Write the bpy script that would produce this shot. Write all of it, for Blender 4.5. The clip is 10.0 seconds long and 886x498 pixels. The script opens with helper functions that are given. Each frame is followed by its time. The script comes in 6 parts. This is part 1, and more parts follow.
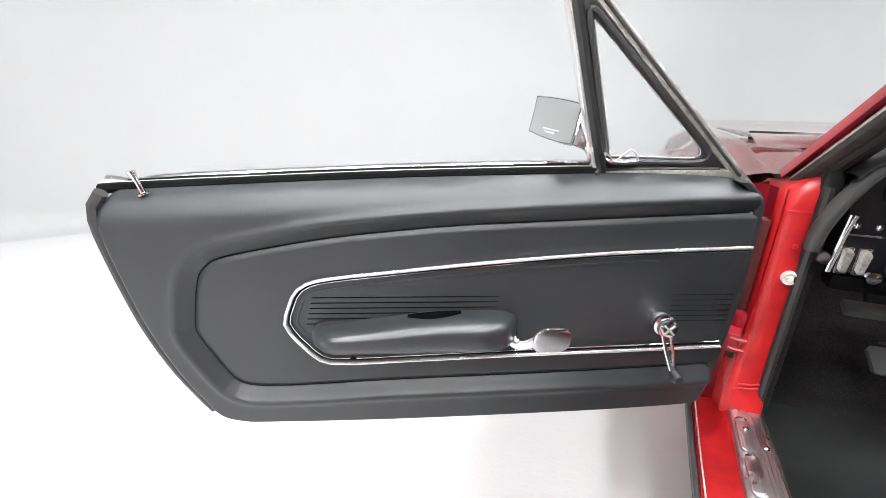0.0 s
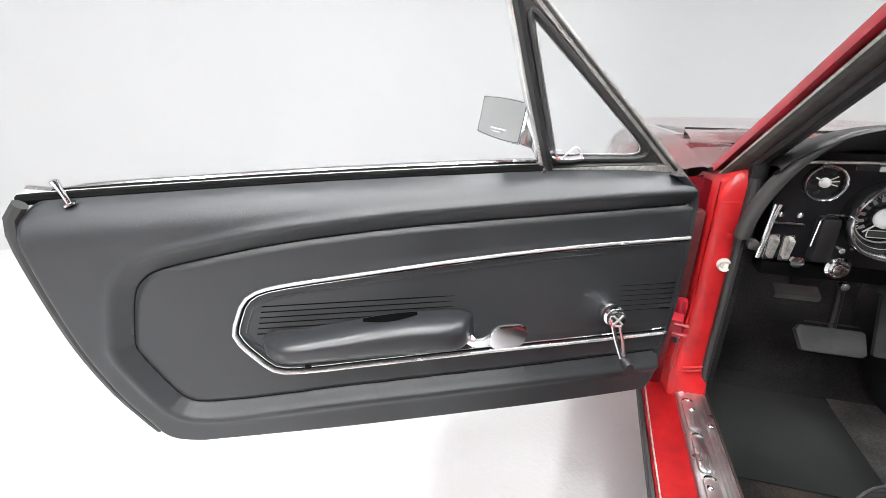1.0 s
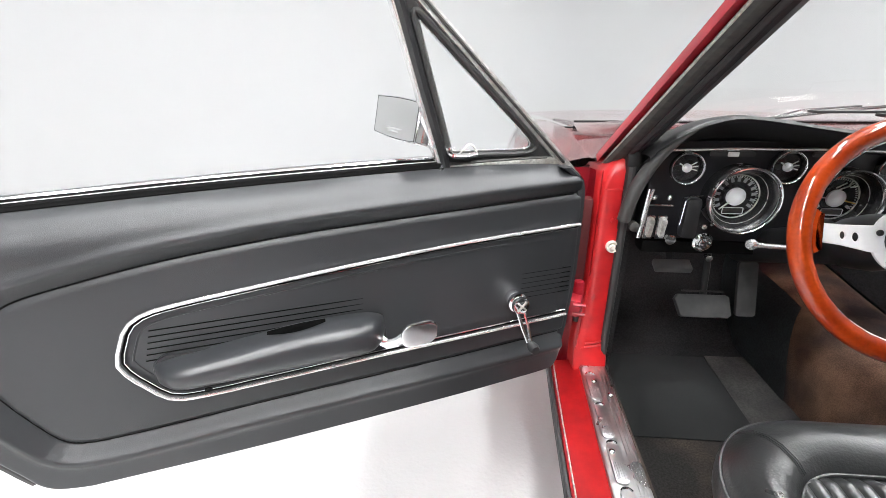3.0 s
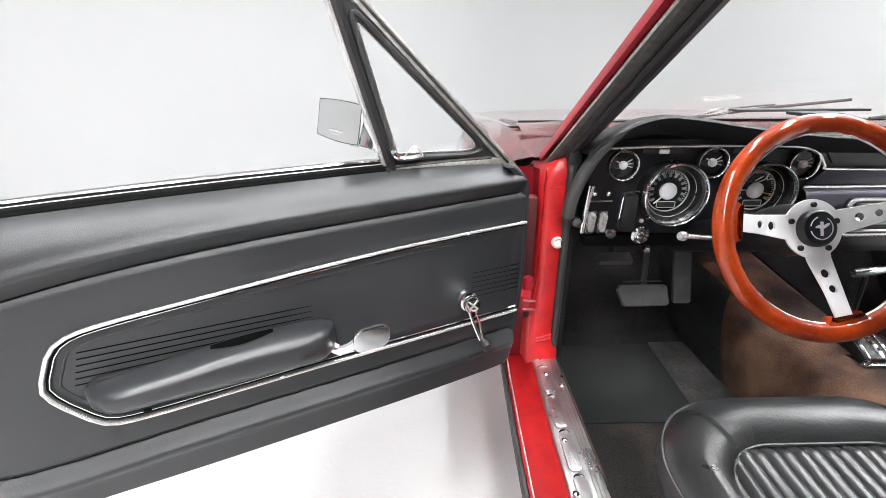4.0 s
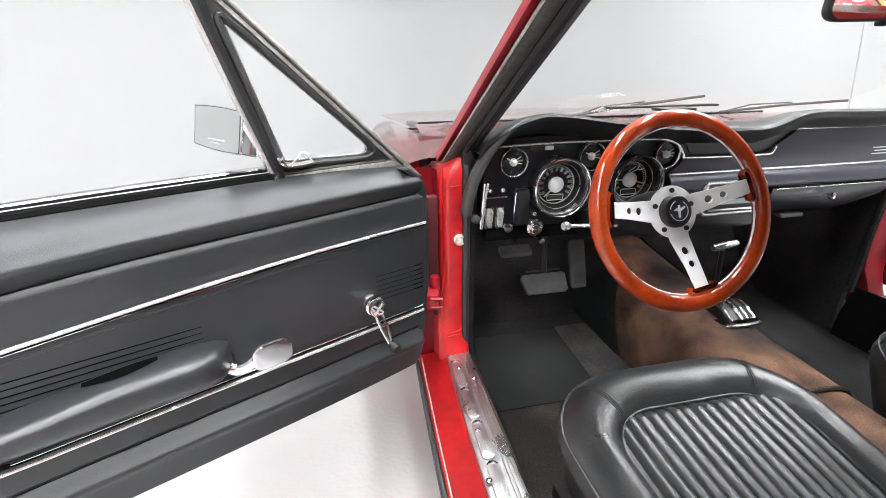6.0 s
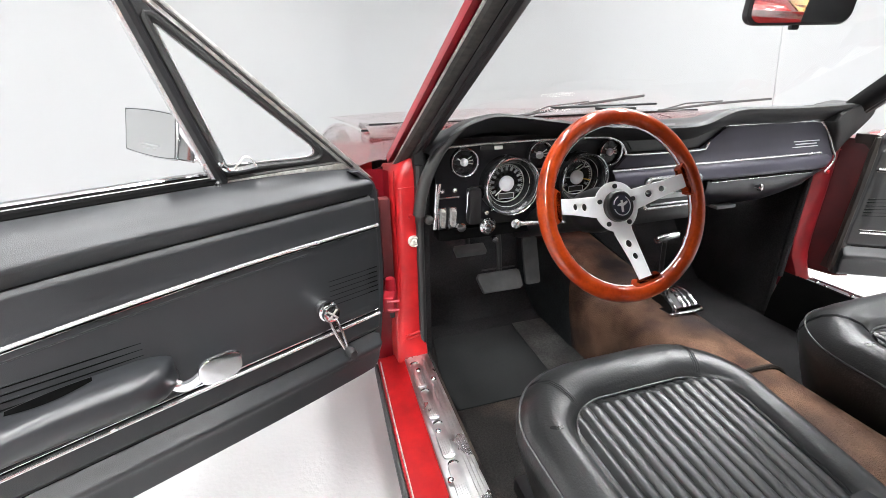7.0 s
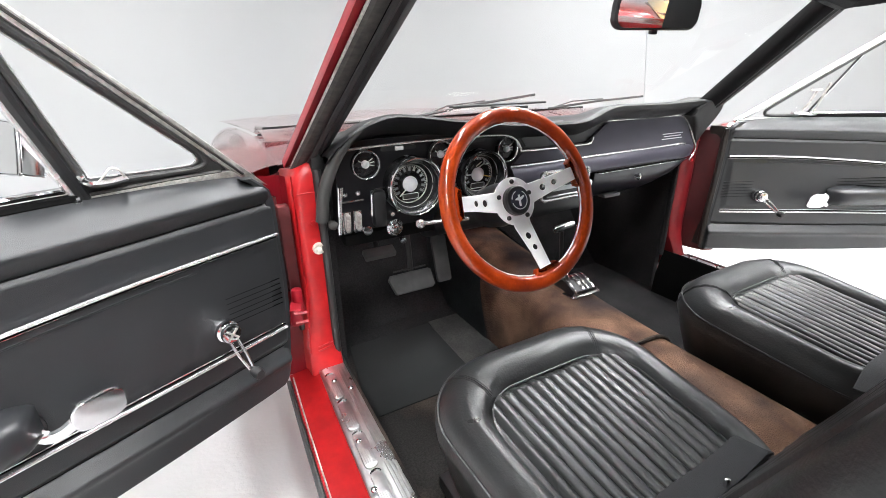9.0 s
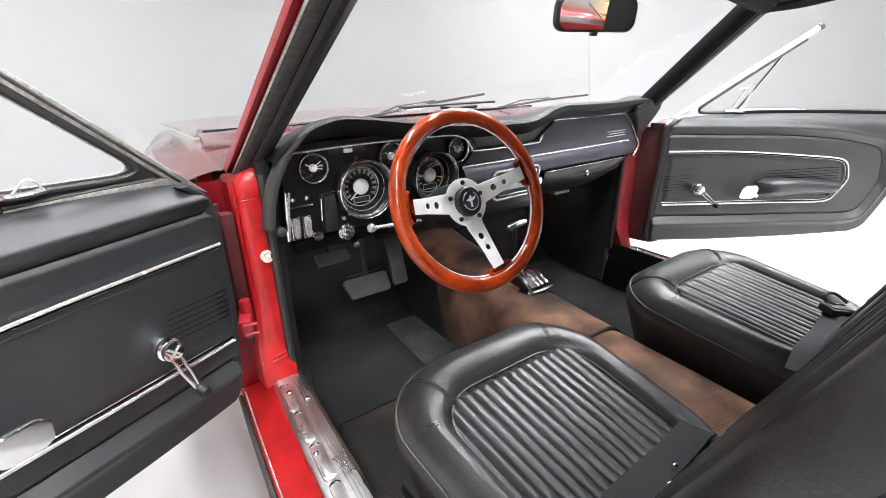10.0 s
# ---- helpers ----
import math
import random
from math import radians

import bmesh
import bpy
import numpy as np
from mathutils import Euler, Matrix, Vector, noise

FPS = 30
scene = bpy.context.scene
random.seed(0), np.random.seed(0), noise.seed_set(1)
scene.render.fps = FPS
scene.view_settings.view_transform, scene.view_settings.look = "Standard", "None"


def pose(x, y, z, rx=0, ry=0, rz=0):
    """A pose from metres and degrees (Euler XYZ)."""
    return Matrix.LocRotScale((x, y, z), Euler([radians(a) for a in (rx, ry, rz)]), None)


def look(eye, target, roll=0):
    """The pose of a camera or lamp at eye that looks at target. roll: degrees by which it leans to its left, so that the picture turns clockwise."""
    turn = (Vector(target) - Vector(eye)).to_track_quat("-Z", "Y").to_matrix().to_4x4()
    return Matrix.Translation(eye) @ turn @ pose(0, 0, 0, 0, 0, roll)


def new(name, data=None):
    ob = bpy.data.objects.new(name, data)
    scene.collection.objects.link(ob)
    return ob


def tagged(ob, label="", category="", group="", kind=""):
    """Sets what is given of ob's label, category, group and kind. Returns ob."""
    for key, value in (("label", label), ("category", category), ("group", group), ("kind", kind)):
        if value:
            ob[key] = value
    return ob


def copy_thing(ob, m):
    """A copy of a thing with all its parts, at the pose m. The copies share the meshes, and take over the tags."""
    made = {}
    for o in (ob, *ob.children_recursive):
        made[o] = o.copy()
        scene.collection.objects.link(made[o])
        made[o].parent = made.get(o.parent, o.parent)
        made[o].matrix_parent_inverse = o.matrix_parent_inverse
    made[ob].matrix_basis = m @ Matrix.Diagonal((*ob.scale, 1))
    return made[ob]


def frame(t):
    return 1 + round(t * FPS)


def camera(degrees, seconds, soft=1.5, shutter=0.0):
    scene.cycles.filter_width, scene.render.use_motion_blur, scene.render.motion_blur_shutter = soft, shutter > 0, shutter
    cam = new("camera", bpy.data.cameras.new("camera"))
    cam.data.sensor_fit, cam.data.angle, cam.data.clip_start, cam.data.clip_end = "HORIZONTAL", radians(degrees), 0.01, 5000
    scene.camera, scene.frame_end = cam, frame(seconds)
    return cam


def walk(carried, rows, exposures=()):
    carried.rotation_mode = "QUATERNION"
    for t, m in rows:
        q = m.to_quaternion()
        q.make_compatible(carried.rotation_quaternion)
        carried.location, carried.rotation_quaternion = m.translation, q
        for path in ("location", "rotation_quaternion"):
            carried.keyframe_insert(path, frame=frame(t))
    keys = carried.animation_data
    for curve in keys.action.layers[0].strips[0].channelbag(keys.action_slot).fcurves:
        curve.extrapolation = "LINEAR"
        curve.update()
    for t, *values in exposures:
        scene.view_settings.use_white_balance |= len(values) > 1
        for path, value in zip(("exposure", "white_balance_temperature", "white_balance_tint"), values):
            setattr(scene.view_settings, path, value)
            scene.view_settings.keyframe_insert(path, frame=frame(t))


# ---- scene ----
cam = camera(89.9, 10.0, soft=0.5)
PATH = [
    (0, (-0.974, -0.936, 1.035), (-1.667, 0.784, 0.288), -0.1),
    (1.5, (-0.961, -0.928, 1.036), (-1.392, 0.875, 0.284), -0.3),
    (2.5, (-0.946, -0.924, 1.039), (-1.207, 0.906, 0.276), -0.4),
    (4.7, (-0.918, -0.924, 1.046), (-0.752, 0.916, 0.281), -0.3),
    (5.5, (-0.898, -0.929, 1.047), (-0.603, 0.896, 0.283), -0.5),
    (8.4, (-0.864, -0.934, 1.044), (-0.065, 0.736, 0.287), -0.6),
    (10, (-0.844, -0.93, 1.05), (0.212, 0.585, 0.281), -0.5),
]
walk(cam, [(t, look(eye, target, roll)) for t, eye, target, roll in PATH])

# ---- light: a closed white studio lit by ceiling panels ----
world = bpy.data.worlds.new("studio_world")
world.use_nodes = True
world.node_tree.nodes["Background"].inputs[0].default_value = (0.8, 0.85, 0.9, 1)
world.node_tree.nodes["Background"].inputs[1].default_value = 0.3
scene.world = world
PANEL_GLOW = 88.5
scene.view_settings.exposure = 0.0

# ---- mesh helpers ----
def link_part(name, me, mat, parent, label, angle=35):
    me.materials.append(mat)
    for p in me.polygons:
        p.use_smooth = True
    me.set_sharp_from_angle(angle=radians(angle))
    ob = new(name, me)
    if parent is not None:
        ob.parent = parent
    if label:
        ob["label"] = label
    return ob


def part(name, bm, mat, parent=None, label="", angle=35):
    """One mesh object out of a bmesh, under a thing or a part."""
    bmesh.ops.recalc_face_normals(bm, faces=bm.faces[:])
    me = bpy.data.meshes.new(name)
    bm.to_mesh(me)
    bm.free()
    return link_part(name, me, mat, parent, label, angle)


def thing(name, m, label, category, group="", kind=""):
    """An empty at the base of a thing, for its parts."""
    ob = new(name)
    ob.empty_display_size = 0.05
    ob.matrix_world = m
    return tagged(ob, label, category, group, kind)


def spline(pts, per=8, closed=False):
    """Points along a Catmull-Rom curve."""
    P = [Vector(p) for p in pts]
    n = len(P)
    out = []
    for i in range(n if closed else n - 1):
        if closed:
            a, b, c, d = P[i - 1], P[i], P[(i + 1) % n], P[(i + 2) % n]
        else:
            a, b, c, d = P[max(i - 1, 0)], P[i], P[i + 1], P[min(i + 2, n - 1)]
        for k in range(per):
            t = k / per
            out.append(0.5 * (2 * b + (c - a) * t + (2 * a - 5 * b + 4 * c - d) * t * t + (3 * b - a - 3 * c + d) * t ** 3))
    if not closed:
        out.append(P[-1])
    return out


def grid(bm, rows, loop_u=False, loop_v=False, cap=False):
    """Faces over rows of points; loop_u closes each row, loop_v joins the last row to the first."""
    V = [[bm.verts.new(p) for p in r] for r in rows]
    nr, nc = len(V), len(V[0])
    for i in range(nr if loop_v else nr - 1):
        for j in range(nc if loop_u else nc - 1):
            a, b, c, d = V[i][j], V[i][(j + 1) % nc], V[(i + 1) % nr][(j + 1) % nc], V[(i + 1) % nr][j]
            bm.faces.new((a, b, c, d))
    if cap:
        bm.faces.new(V[0])
        bm.faces.new(V[-1])
    return V


def ring(r, n=10, flat=1.0):
    return [(r * math.cos(2 * math.pi * k / n), r * flat * math.sin(2 * math.pi * k / n)) for k in range(n)]


def sweep(bm, path, prof, closed=False, cap=True, up=(0, 0, 1), scale=None):
    """A profile (side, up) carried along a path."""
    P = [Vector(p) for p in path]
    n = len(P)
    rows = []
    for i, p in enumerate(P):
        t = (P[(i + 1) % n] - P[i - 1]) if closed else (P[min(i + 1, n - 1)] - P[max(i - 1, 0)])
        t.normalize()
        side = t.cross(Vector(up))
        if side.length < 1e-4:
            side = t.cross(Vector((1, 0.01, 0)))
        side.normalize()
        top = side.cross(t)
        k = scale[i] if scale else 1.0
        rows.append([p + side * a * k + top * b * k for a, b in prof])
    grid(bm, rows, True, closed, cap and not closed)


def tube(path, r, n=8, closed=False, flat=1.0, up=(0, 0, 1), scale=None):
    bm = bmesh.new()
    sweep(bm, path, ring(r, n, flat), closed, True, up, scale)
    return bm


def lathe(bm, prof, m=None, n=24):
    """Revolve (radius, height) round z, then move by m."""
    m = m or Matrix()
    rows = [[m @ Vector((max(r, 1e-5) * math.cos(2 * math.pi * k / n), max(r, 1e-5) * math.sin(2 * math.pi * k / n), h)) for k in range(n)] for r, h in prof]
    grid(bm, rows, True)
    bmesh.ops.remove_doubles(bm, verts=bm.verts[:], dist=2e-5)
    return bm


def turned(prof, m=None, n=24):
    return lathe(bmesh.new(), prof, m, n)


def block(bm, c, s, bevel=0.0, rot=None, seg=2):
    """A box about c of size s, bevelled, turned by rot about its centre."""
    m = Matrix.Translation(c) @ (rot or Matrix()) @ Matrix.Diagonal((*s, 1))
    got = bmesh.ops.create_cube(bm, size=1, matrix=m)
    if bevel:
        edges = list({e for v in got["verts"] for e in v.link_edges})
        bmesh.ops.bevel(bm, geom=edges, offset=bevel, segments=seg, affect="EDGES", profile=0.6)
    return bm


def boxed(c, s, bevel=0.0, rot=None, seg=2):
    return block(bmesh.new(), c, s, bevel, rot, seg)


def plate(outline, depth, m=None, holes=(), bevel=0.0, seg=2):
    """A flat plate: outline in x, y, from z = 0 to depth, with holes through it, then moved by m."""
    bm = bmesh.new()
    edges = []
    for loop in (outline, *holes):
        vs = [bm.verts.new((x, y, 0)) for x, y in loop]
        edges += [bm.edges.new((vs[i - 1], vs[i])) for i in range(len(vs))]
    if holes:
        faces = [f for f in bmesh.ops.triangle_fill(bm, edges=edges, use_beauty=True)["geom"] if isinstance(f, bmesh.types.BMFace)]
    else:
        faces = [bm.faces.new(bm.verts[:])]
    made = bmesh.ops.extrude_face_region(bm, geom=faces)
    bmesh.ops.translate(bm, verts=[v for v in made["geom"] if isinstance(v, bmesh.types.BMVert)], vec=(0, 0, depth))
    if bevel:
        bmesh.ops.recalc_face_normals(bm, faces=bm.faces[:])
        sharp = [e for e in bm.edges if len(e.link_faces) == 2 and e.calc_face_angle(0) > 1.2 and abs(e.verts[0].co.z - e.verts[1].co.z) < 1e-6]
        bmesh.ops.bevel(bm, geom=sharp, offset=bevel, segments=seg, affect="EDGES", profile=0.6)
    if m is not None:
        bm.transform(m)
    return bm


def rounded(w, h, r, n=6, cx=0.0, cy=0.0):
    """A rectangle with round corners, as a loop of (x, y)."""
    out = []
    for sx, sy, a in ((1, 1, 0), (-1, 1, 90), (-1, -1, 180), (1, -1, 270)):
        for k in range(n + 1):
            t = radians(a + 90 * k / n)
            out.append((cx + sx * (w / 2 - r) + r * math.cos(t), cy + sy * (h / 2 - r) + r * math.sin(t)))
    return out


def circle(r, n=16, cx=0.0, cy=0.0):
    return [(cx + r * math.cos(2 * math.pi * k / n), cy + r * math.sin(2 * math.pi * k / n)) for k in range(n)]


def round_poly(corners, grow=0.0, n=6):
    """Corners (x, y, radius), in order, moved outwards by grow and rounded, as a loop of (x, y)."""
    P = [Vector((x, y)) for x, y, _ in corners]
    mid = sum(P, Vector((0, 0))) / len(P)
    lines = []
    for i, p in enumerate(P):
        q = P[(i + 1) % len(P)]
        nrm = Vector((q.y - p.y, p.x - q.x)).normalized()
        if nrm.dot(p - mid) < 0:
            nrm = -nrm
        lines.append((p + nrm * grow, (q - p).normalized()))
    out = []
    for i, (x, y, r) in enumerate(corners):
        (p, d), (q, e) = lines[i - 1], lines[i]
        t = ((q - p).x * e.y - (q - p).y * e.x) / (d.x * e.y - d.y * e.x)
        c = p + d * t
        r = max(r + grow, 0.0005)
        cut = r / math.tan(math.acos(max(-1, min(1, (-d).dot(e)))) / 2)
        a, b = c - d * cut, c + e * cut
        for k in range(n + 1):
            u = k / n
            out.append(tuple((1 - u) ** 2 * a + 2 * u * (1 - u) * c + u ** 2 * b))
    return out


def ramp(x, xs, ys):
    return float(np.interp(x, xs, ys))


def smooth01(a, b, x):
    t = min(max((x - a) / (b - a), 0.0), 1.0)
    return t * t * (3 - 2 * t)

# ---- materials ----
def nodes_of(name):
    m = bpy.data.materials.new(name)
    m.use_nodes = True
    nt = m.node_tree
    return m, nt, nt.nodes["Principled BSDF"]


def texture(nt, kind, scale, detail=3.0, stretch=(1, 1, 1)):
    co = nt.nodes.new("ShaderNodeTexCoord")
    mp = nt.nodes.new("ShaderNodeMapping")
    mp.inputs["Scale"].default_value = stretch
    nt.links.new(co.outputs["Object"], mp.inputs["Vector"])
    tx = nt.nodes.new(kind)
    tx.inputs["Scale"].default_value = scale
    if kind == "ShaderNodeTexNoise":
        tx.inputs["Detail"].default_value = detail
    nt.links.new(mp.outputs["Vector"], tx.inputs["Vector"])
    return tx


def blend(nt, factor, a, b, lo=0.3, hi=0.7):
    rp = nt.nodes.new("ShaderNodeValToRGB")
    rp.color_ramp.elements[0].position, rp.color_ramp.elements[1].position = lo, hi
    rp.color_ramp.elements[0].color, rp.color_ramp.elements[1].color = (*a, 1), (*b, 1)
    nt.links.new(factor, rp.inputs["Fac"])
    return rp.outputs["Color"]


def surface(name, col, rough=0.5, metal=0.0, second=None, var=6.0, grain=300.0, relief=0.2, depth=0.001, rough2=None, coat=0.0, kind="ShaderNodeTexNoise", stretch=(1, 1, 1), spec=0.5, soil=0.0, patch=(0.3, 0.7)):
    """A surface with a large-scale change of colour and gloss and a fine relief."""
    m, nt, b = nodes_of(name)
    second = second or tuple(c * 0.75 for c in col)
    big = texture(nt, "ShaderNodeTexNoise", var, 4.0, stretch)
    color = blend(nt, big.outputs["Fac"], second, col, *patch)
    if soil:
        fine = texture(nt, "ShaderNodeTexNoise", grain * 0.4, 2.0)
        mix = nt.nodes.new("ShaderNodeMix")
        mix.data_type, mix.blend_type = "RGBA", "MULTIPLY"
        mix.inputs["Factor"].default_value = soil
        nt.links.new(color, mix.inputs["A"])
        nt.links.new(blend(nt, fine.outputs["Fac"], (0.25, 0.25, 0.25), (1.3, 1.3, 1.3), 0.35, 0.65), mix.inputs["B"])
        color = mix.outputs["Result"]
    nt.links.new(color, b.inputs["Base Color"])
    rr = nt.nodes.new("ShaderNodeMapRange")
    rr.inputs["To Min"].default_value, rr.inputs["To Max"].default_value = rough, rough2 if rough2 is not None else min(1, rough * 1.25)
    nt.links.new(big.outputs["Fac"], rr.inputs["Value"])
    nt.links.new(rr.outputs["Result"], b.inputs["Roughness"])
    b.inputs["Metallic"].default_value, b.inputs["Coat Weight"].default_value = metal, coat
    b.inputs["Coat Roughness"].default_value = 0.04
    b.inputs["Specular IOR Level"].default_value = spec
    if relief:
        tx = texture(nt, kind, grain, 3.0)
        bp = nt.nodes.new("ShaderNodeBump")
        bp.inputs["Strength"].default_value, bp.inputs["Distance"].default_value = relief, depth
        nt.links.new(tx.outputs["Distance" if kind == "ShaderNodeTexVoronoi" else "Fac"], bp.inputs["Height"])
        nt.links.new(bp.outputs["Normal"], b.inputs["Normal"])
    return m


def glass_pane(name, tint=(1, 1, 1)):
    m, nt, b = nodes_of(name)
    nt.nodes.remove(b)
    clear, gloss, mix, fr = (nt.nodes.new("ShaderNode" + k) for k in ("BsdfTransparent", "BsdfGlossy", "MixShader", "LayerWeight"))
    power, scale = nt.nodes.new("ShaderNodeMath"), nt.nodes.new("ShaderNodeMath")
    power.operation, power.inputs[1].default_value = "POWER", 5.0
    scale.operation, scale.inputs[1].default_value, scale.inputs[2].default_value = "MULTIPLY_ADD", 0.35, 0.014
    clear.inputs["Color"].default_value = (*tint, 1)
    gloss.inputs["Roughness"].default_value = 0.01
    nt.links.new(fr.outputs["Facing"], power.inputs[0])
    nt.links.new(power.outputs[0], scale.inputs[0])
    nt.links.new(scale.outputs[0], mix.inputs[0])
    nt.links.new(clear.outputs[0], mix.inputs[1])
    nt.links.new(gloss.outputs[0], mix.inputs[2])
    nt.links.new(mix.outputs[0], nt.nodes["Material Output"].inputs["Surface"])
    return m


def gloss_over(m, most, power):
    """A clear gloss over a paint that grows towards grazing angles."""
    nt = m.node_tree
    base, out = nt.nodes["Principled BSDF"], nt.nodes["Material Output"]
    gloss, mix, fr, pw, sc = (nt.nodes.new("ShaderNode" + k) for k in ("BsdfGlossy", "MixShader", "LayerWeight", "Math", "Math"))
    pw.operation, pw.inputs[1].default_value = "POWER", power
    sc.operation, sc.inputs[1].default_value = "MULTIPLY", most
    gloss.inputs["Roughness"].default_value = 0.05
    gloss.inputs["Color"].default_value = (1.0, 0.97, 0.97, 1)
    nt.links.new(fr.outputs["Facing"], pw.inputs[0])
    nt.links.new(pw.outputs[0], sc.inputs[0])
    nt.links.new(sc.outputs[0], mix.inputs[0])
    nt.links.new(base.outputs[0], mix.inputs[1])
    nt.links.new(gloss.outputs[0], mix.inputs[2])
    nt.links.new(mix.outputs[0], out.inputs["Surface"])


def glowing(name, col, power):
    m, nt, b = nodes_of(name)
    b.inputs["Emission Color"].default_value, b.inputs["Emission Strength"].default_value = (*col, 1), power
    return m


VINYL = surface("door_vinyl", (0.0215, 0.0225, 0.0245), 0.34, second=(0.0155, 0.0165, 0.018), var=4, grain=900, relief=0.25, depth=0.0006, kind="ShaderNodeTexVoronoi", spec=0.42)
PADDING = surface("dash_padding", (0.013, 0.013, 0.0135), 0.42, var=7, grain=700, relief=0.2, depth=0.0006, kind="ShaderNodeTexVoronoi", spec=0.32)
# Glove box: the dash colour darkened for its downward-facing shade.
GLOVE_SHADED = surface("dash_metal_shaded", (0.014, 0.014, 0.020), 0.30, second=(0.010, 0.010, 0.015), var=6, grain=700, relief=0.12, depth=0.0004, spec=0.42)
BLACK_PANEL = surface("black_panel", (0.008, 0.008, 0.010), 0.28, var=10, grain=500, relief=0.08, spec=0.38)
DASH_METAL = surface("dash_metal", (0.055, 0.052, 0.072), 0.34, metal=0.3, second=(0.042, 0.040, 0.056), var=5, grain=800, relief=0.15, depth=0.0004)
CHROME = surface("chrome", (0.86, 0.87, 0.88), 0.07, 1.0, second=(0.74, 0.75, 0.76), var=30, grain=200, relief=0.04, rough2=0.16)
WORN_CHROME = surface("worn_chrome", (0.66, 0.66, 0.64), 0.30, 0.55, second=(0.40, 0.38, 0.34), var=30, grain=420, relief=0.2, rough2=0.5, soil=0.35)
# Car red darkened for the shade around fender flange and hinge gaps.
SHADED_RED = surface("shaded_red_paint", (0.085, 0.007, 0.008), 0.55, second=(0.035, 0.004, 0.005), var=12, grain=200, relief=0.1)
ALUMINIUM = surface("satin_aluminium", (0.96, 0.96, 0.97), 0.36, 0.05, second=(0.91, 0.91, 0.92), var=40, grain=1500, relief=0.1)
SILL_METAL = surface("scuffed_aluminium", (0.66, 0.66, 0.66), 0.17, 1.0, second=(0.48, 0.475, 0.47), var=12, grain=260, relief=0.02, rough2=0.40, soil=0.06)
RED = surface("red_paint", (0.34, 0.008, 0.010), 0.25, second=(0.32, 0.007, 0.009), var=3, grain=900, relief=0, coat=1.0)
gloss_over(RED, 0.95, 1.05)
# Jamb and rocker: the car's red lightened for their lighting, with less gloss.
RED_JAMB = surface("lightened_jamb_red", (0.50, 0.014, 0.016), 0.22, second=(0.33, 0.011, 0.013), var=14, grain=120, relief=0.10, depth=0.0012, coat=0.0, rough2=0.42, spec=0.5, soil=0.12)
# Darker copy of the car's red, with shade put into hinge parts and pillar.
RED_DIMMED = surface("dimmed_red_paint", (0.29, 0.009, 0.018), 0.30, second=(0.21, 0.007, 0.014), var=8, grain=300, relief=0.05, coat=0.0, spec=0.45)
BRIGHT_TRIM = surface("bright_trim", (0.93, 0.93, 0.93), 0.22, 0.75, second=(0.80, 0.80, 0.80), var=30, grain=200, relief=0.03, rough2=0.3)
BROWN_EDGE = surface("brown_black_edge", (0.030, 0.022, 0.017), 0.6, second=(0.012, 0.010, 0.009), var=20, grain=400, relief=0.4)
# Rubber lightened to make up for the low light in the footwell.
PEDAL_RUBBER = surface("lightened_pedal_rubber", (0.085, 0.086, 0.086), 0.5, second=(0.050, 0.050, 0.050), var=25, grain=300, relief=0.3)
# Near-black: real window felt, and shade put into slots, creases and grooves.
FELT_AND_SHADE = surface("felt_and_slot_shade", (0.005, 0.005, 0.005), 0.95, var=10, grain=500, relief=0.2, spec=0.05)
RUBBER = surface("black_rubber", (0.024, 0.024, 0.024), 0.5, var=15, grain=500, relief=0.3)
OLD_RUBBER = surface("weathered_rubber", (0.050, 0.046, 0.041), 0.6, second=(0.014, 0.014, 0.014), var=45, grain=500, relief=0.4, stretch=(1, 1, 3))
ARM_VINYL = surface("armrest_vinyl", (0.019, 0.020, 0.022), 0.26, second=(0.018, 0.019, 0.021), var=9, grain=300, relief=0.05, depth=0.0005, rough2=0.38, spec=0.5)
CARPET_BLACK = surface("black_carpet", (0.088, 0.068, 0.056), 0.95, second=(0.034, 0.032, 0.031), var=7, grain=600, relief=0.9, depth=0.004, spec=0.1, soil=0.5, patch=(0.44, 0.70))
# Car red darkened for the shaded passenger-side jamb, hinges and rocker.
SHADED_JAMB = surface("shaded_jamb_red", (0.20, 0.008, 0.012), 0.42, second=(0.08, 0.006, 0.008), var=12, grain=200, relief=0.1, spec=0.22)
CARPET_GREY = surface("grey_heel_pad", (0.066, 0.065, 0.062), 0.85, second=(0.034, 0.034, 0.034), var=14, grain=500, relief=0.6, depth=0.002, spec=0.2, soil=0.4)
MAT_BLACK = surface("black_floor_mat", (0.022, 0.0235, 0.0235), 0.85, second=(0.015, 0.016, 0.0165), var=6, grain=800, relief=0.6, depth=0.002, spec=0.2)
WEBBING = surface("belt_webbing", (0.028, 0.029, 0.032), 0.75, var=12, grain=900, relief=0.6, depth=0.001)
DIAL_BLACK = surface("dial_black", (0.010, 0.010, 0.011), 0.24, var=20, grain=500, relief=0.05)
WHITE_MARK = surface("white_marking", (0.75, 0.75, 0.72), 0.5, var=40, grain=300, relief=0)
IVORY = surface("ivory_plastic", (0.66, 0.63, 0.56), 0.4, var=30, grain=300, relief=0.05)
AMBER = surface("amber_needle", (0.75, 0.45, 0.06), 0.4, var=30, grain=300, relief=0)
HEADLINER = surface("black_headliner", (0.020, 0.020, 0.021), 0.8, var=6, grain=900, relief=0.4)
WALL = surface("white_wall_paint", (0.355, 0.359, 0.357), 0.75, second=(0.342, 0.346, 0.348), var=0.5, grain=60, relief=0.05)
CEILING = surface("grey_ceiling_paint", (0.55, 0.55, 0.55), 0.8, second=(0.50, 0.50, 0.50), var=0.5, grain=60, relief=0.05)
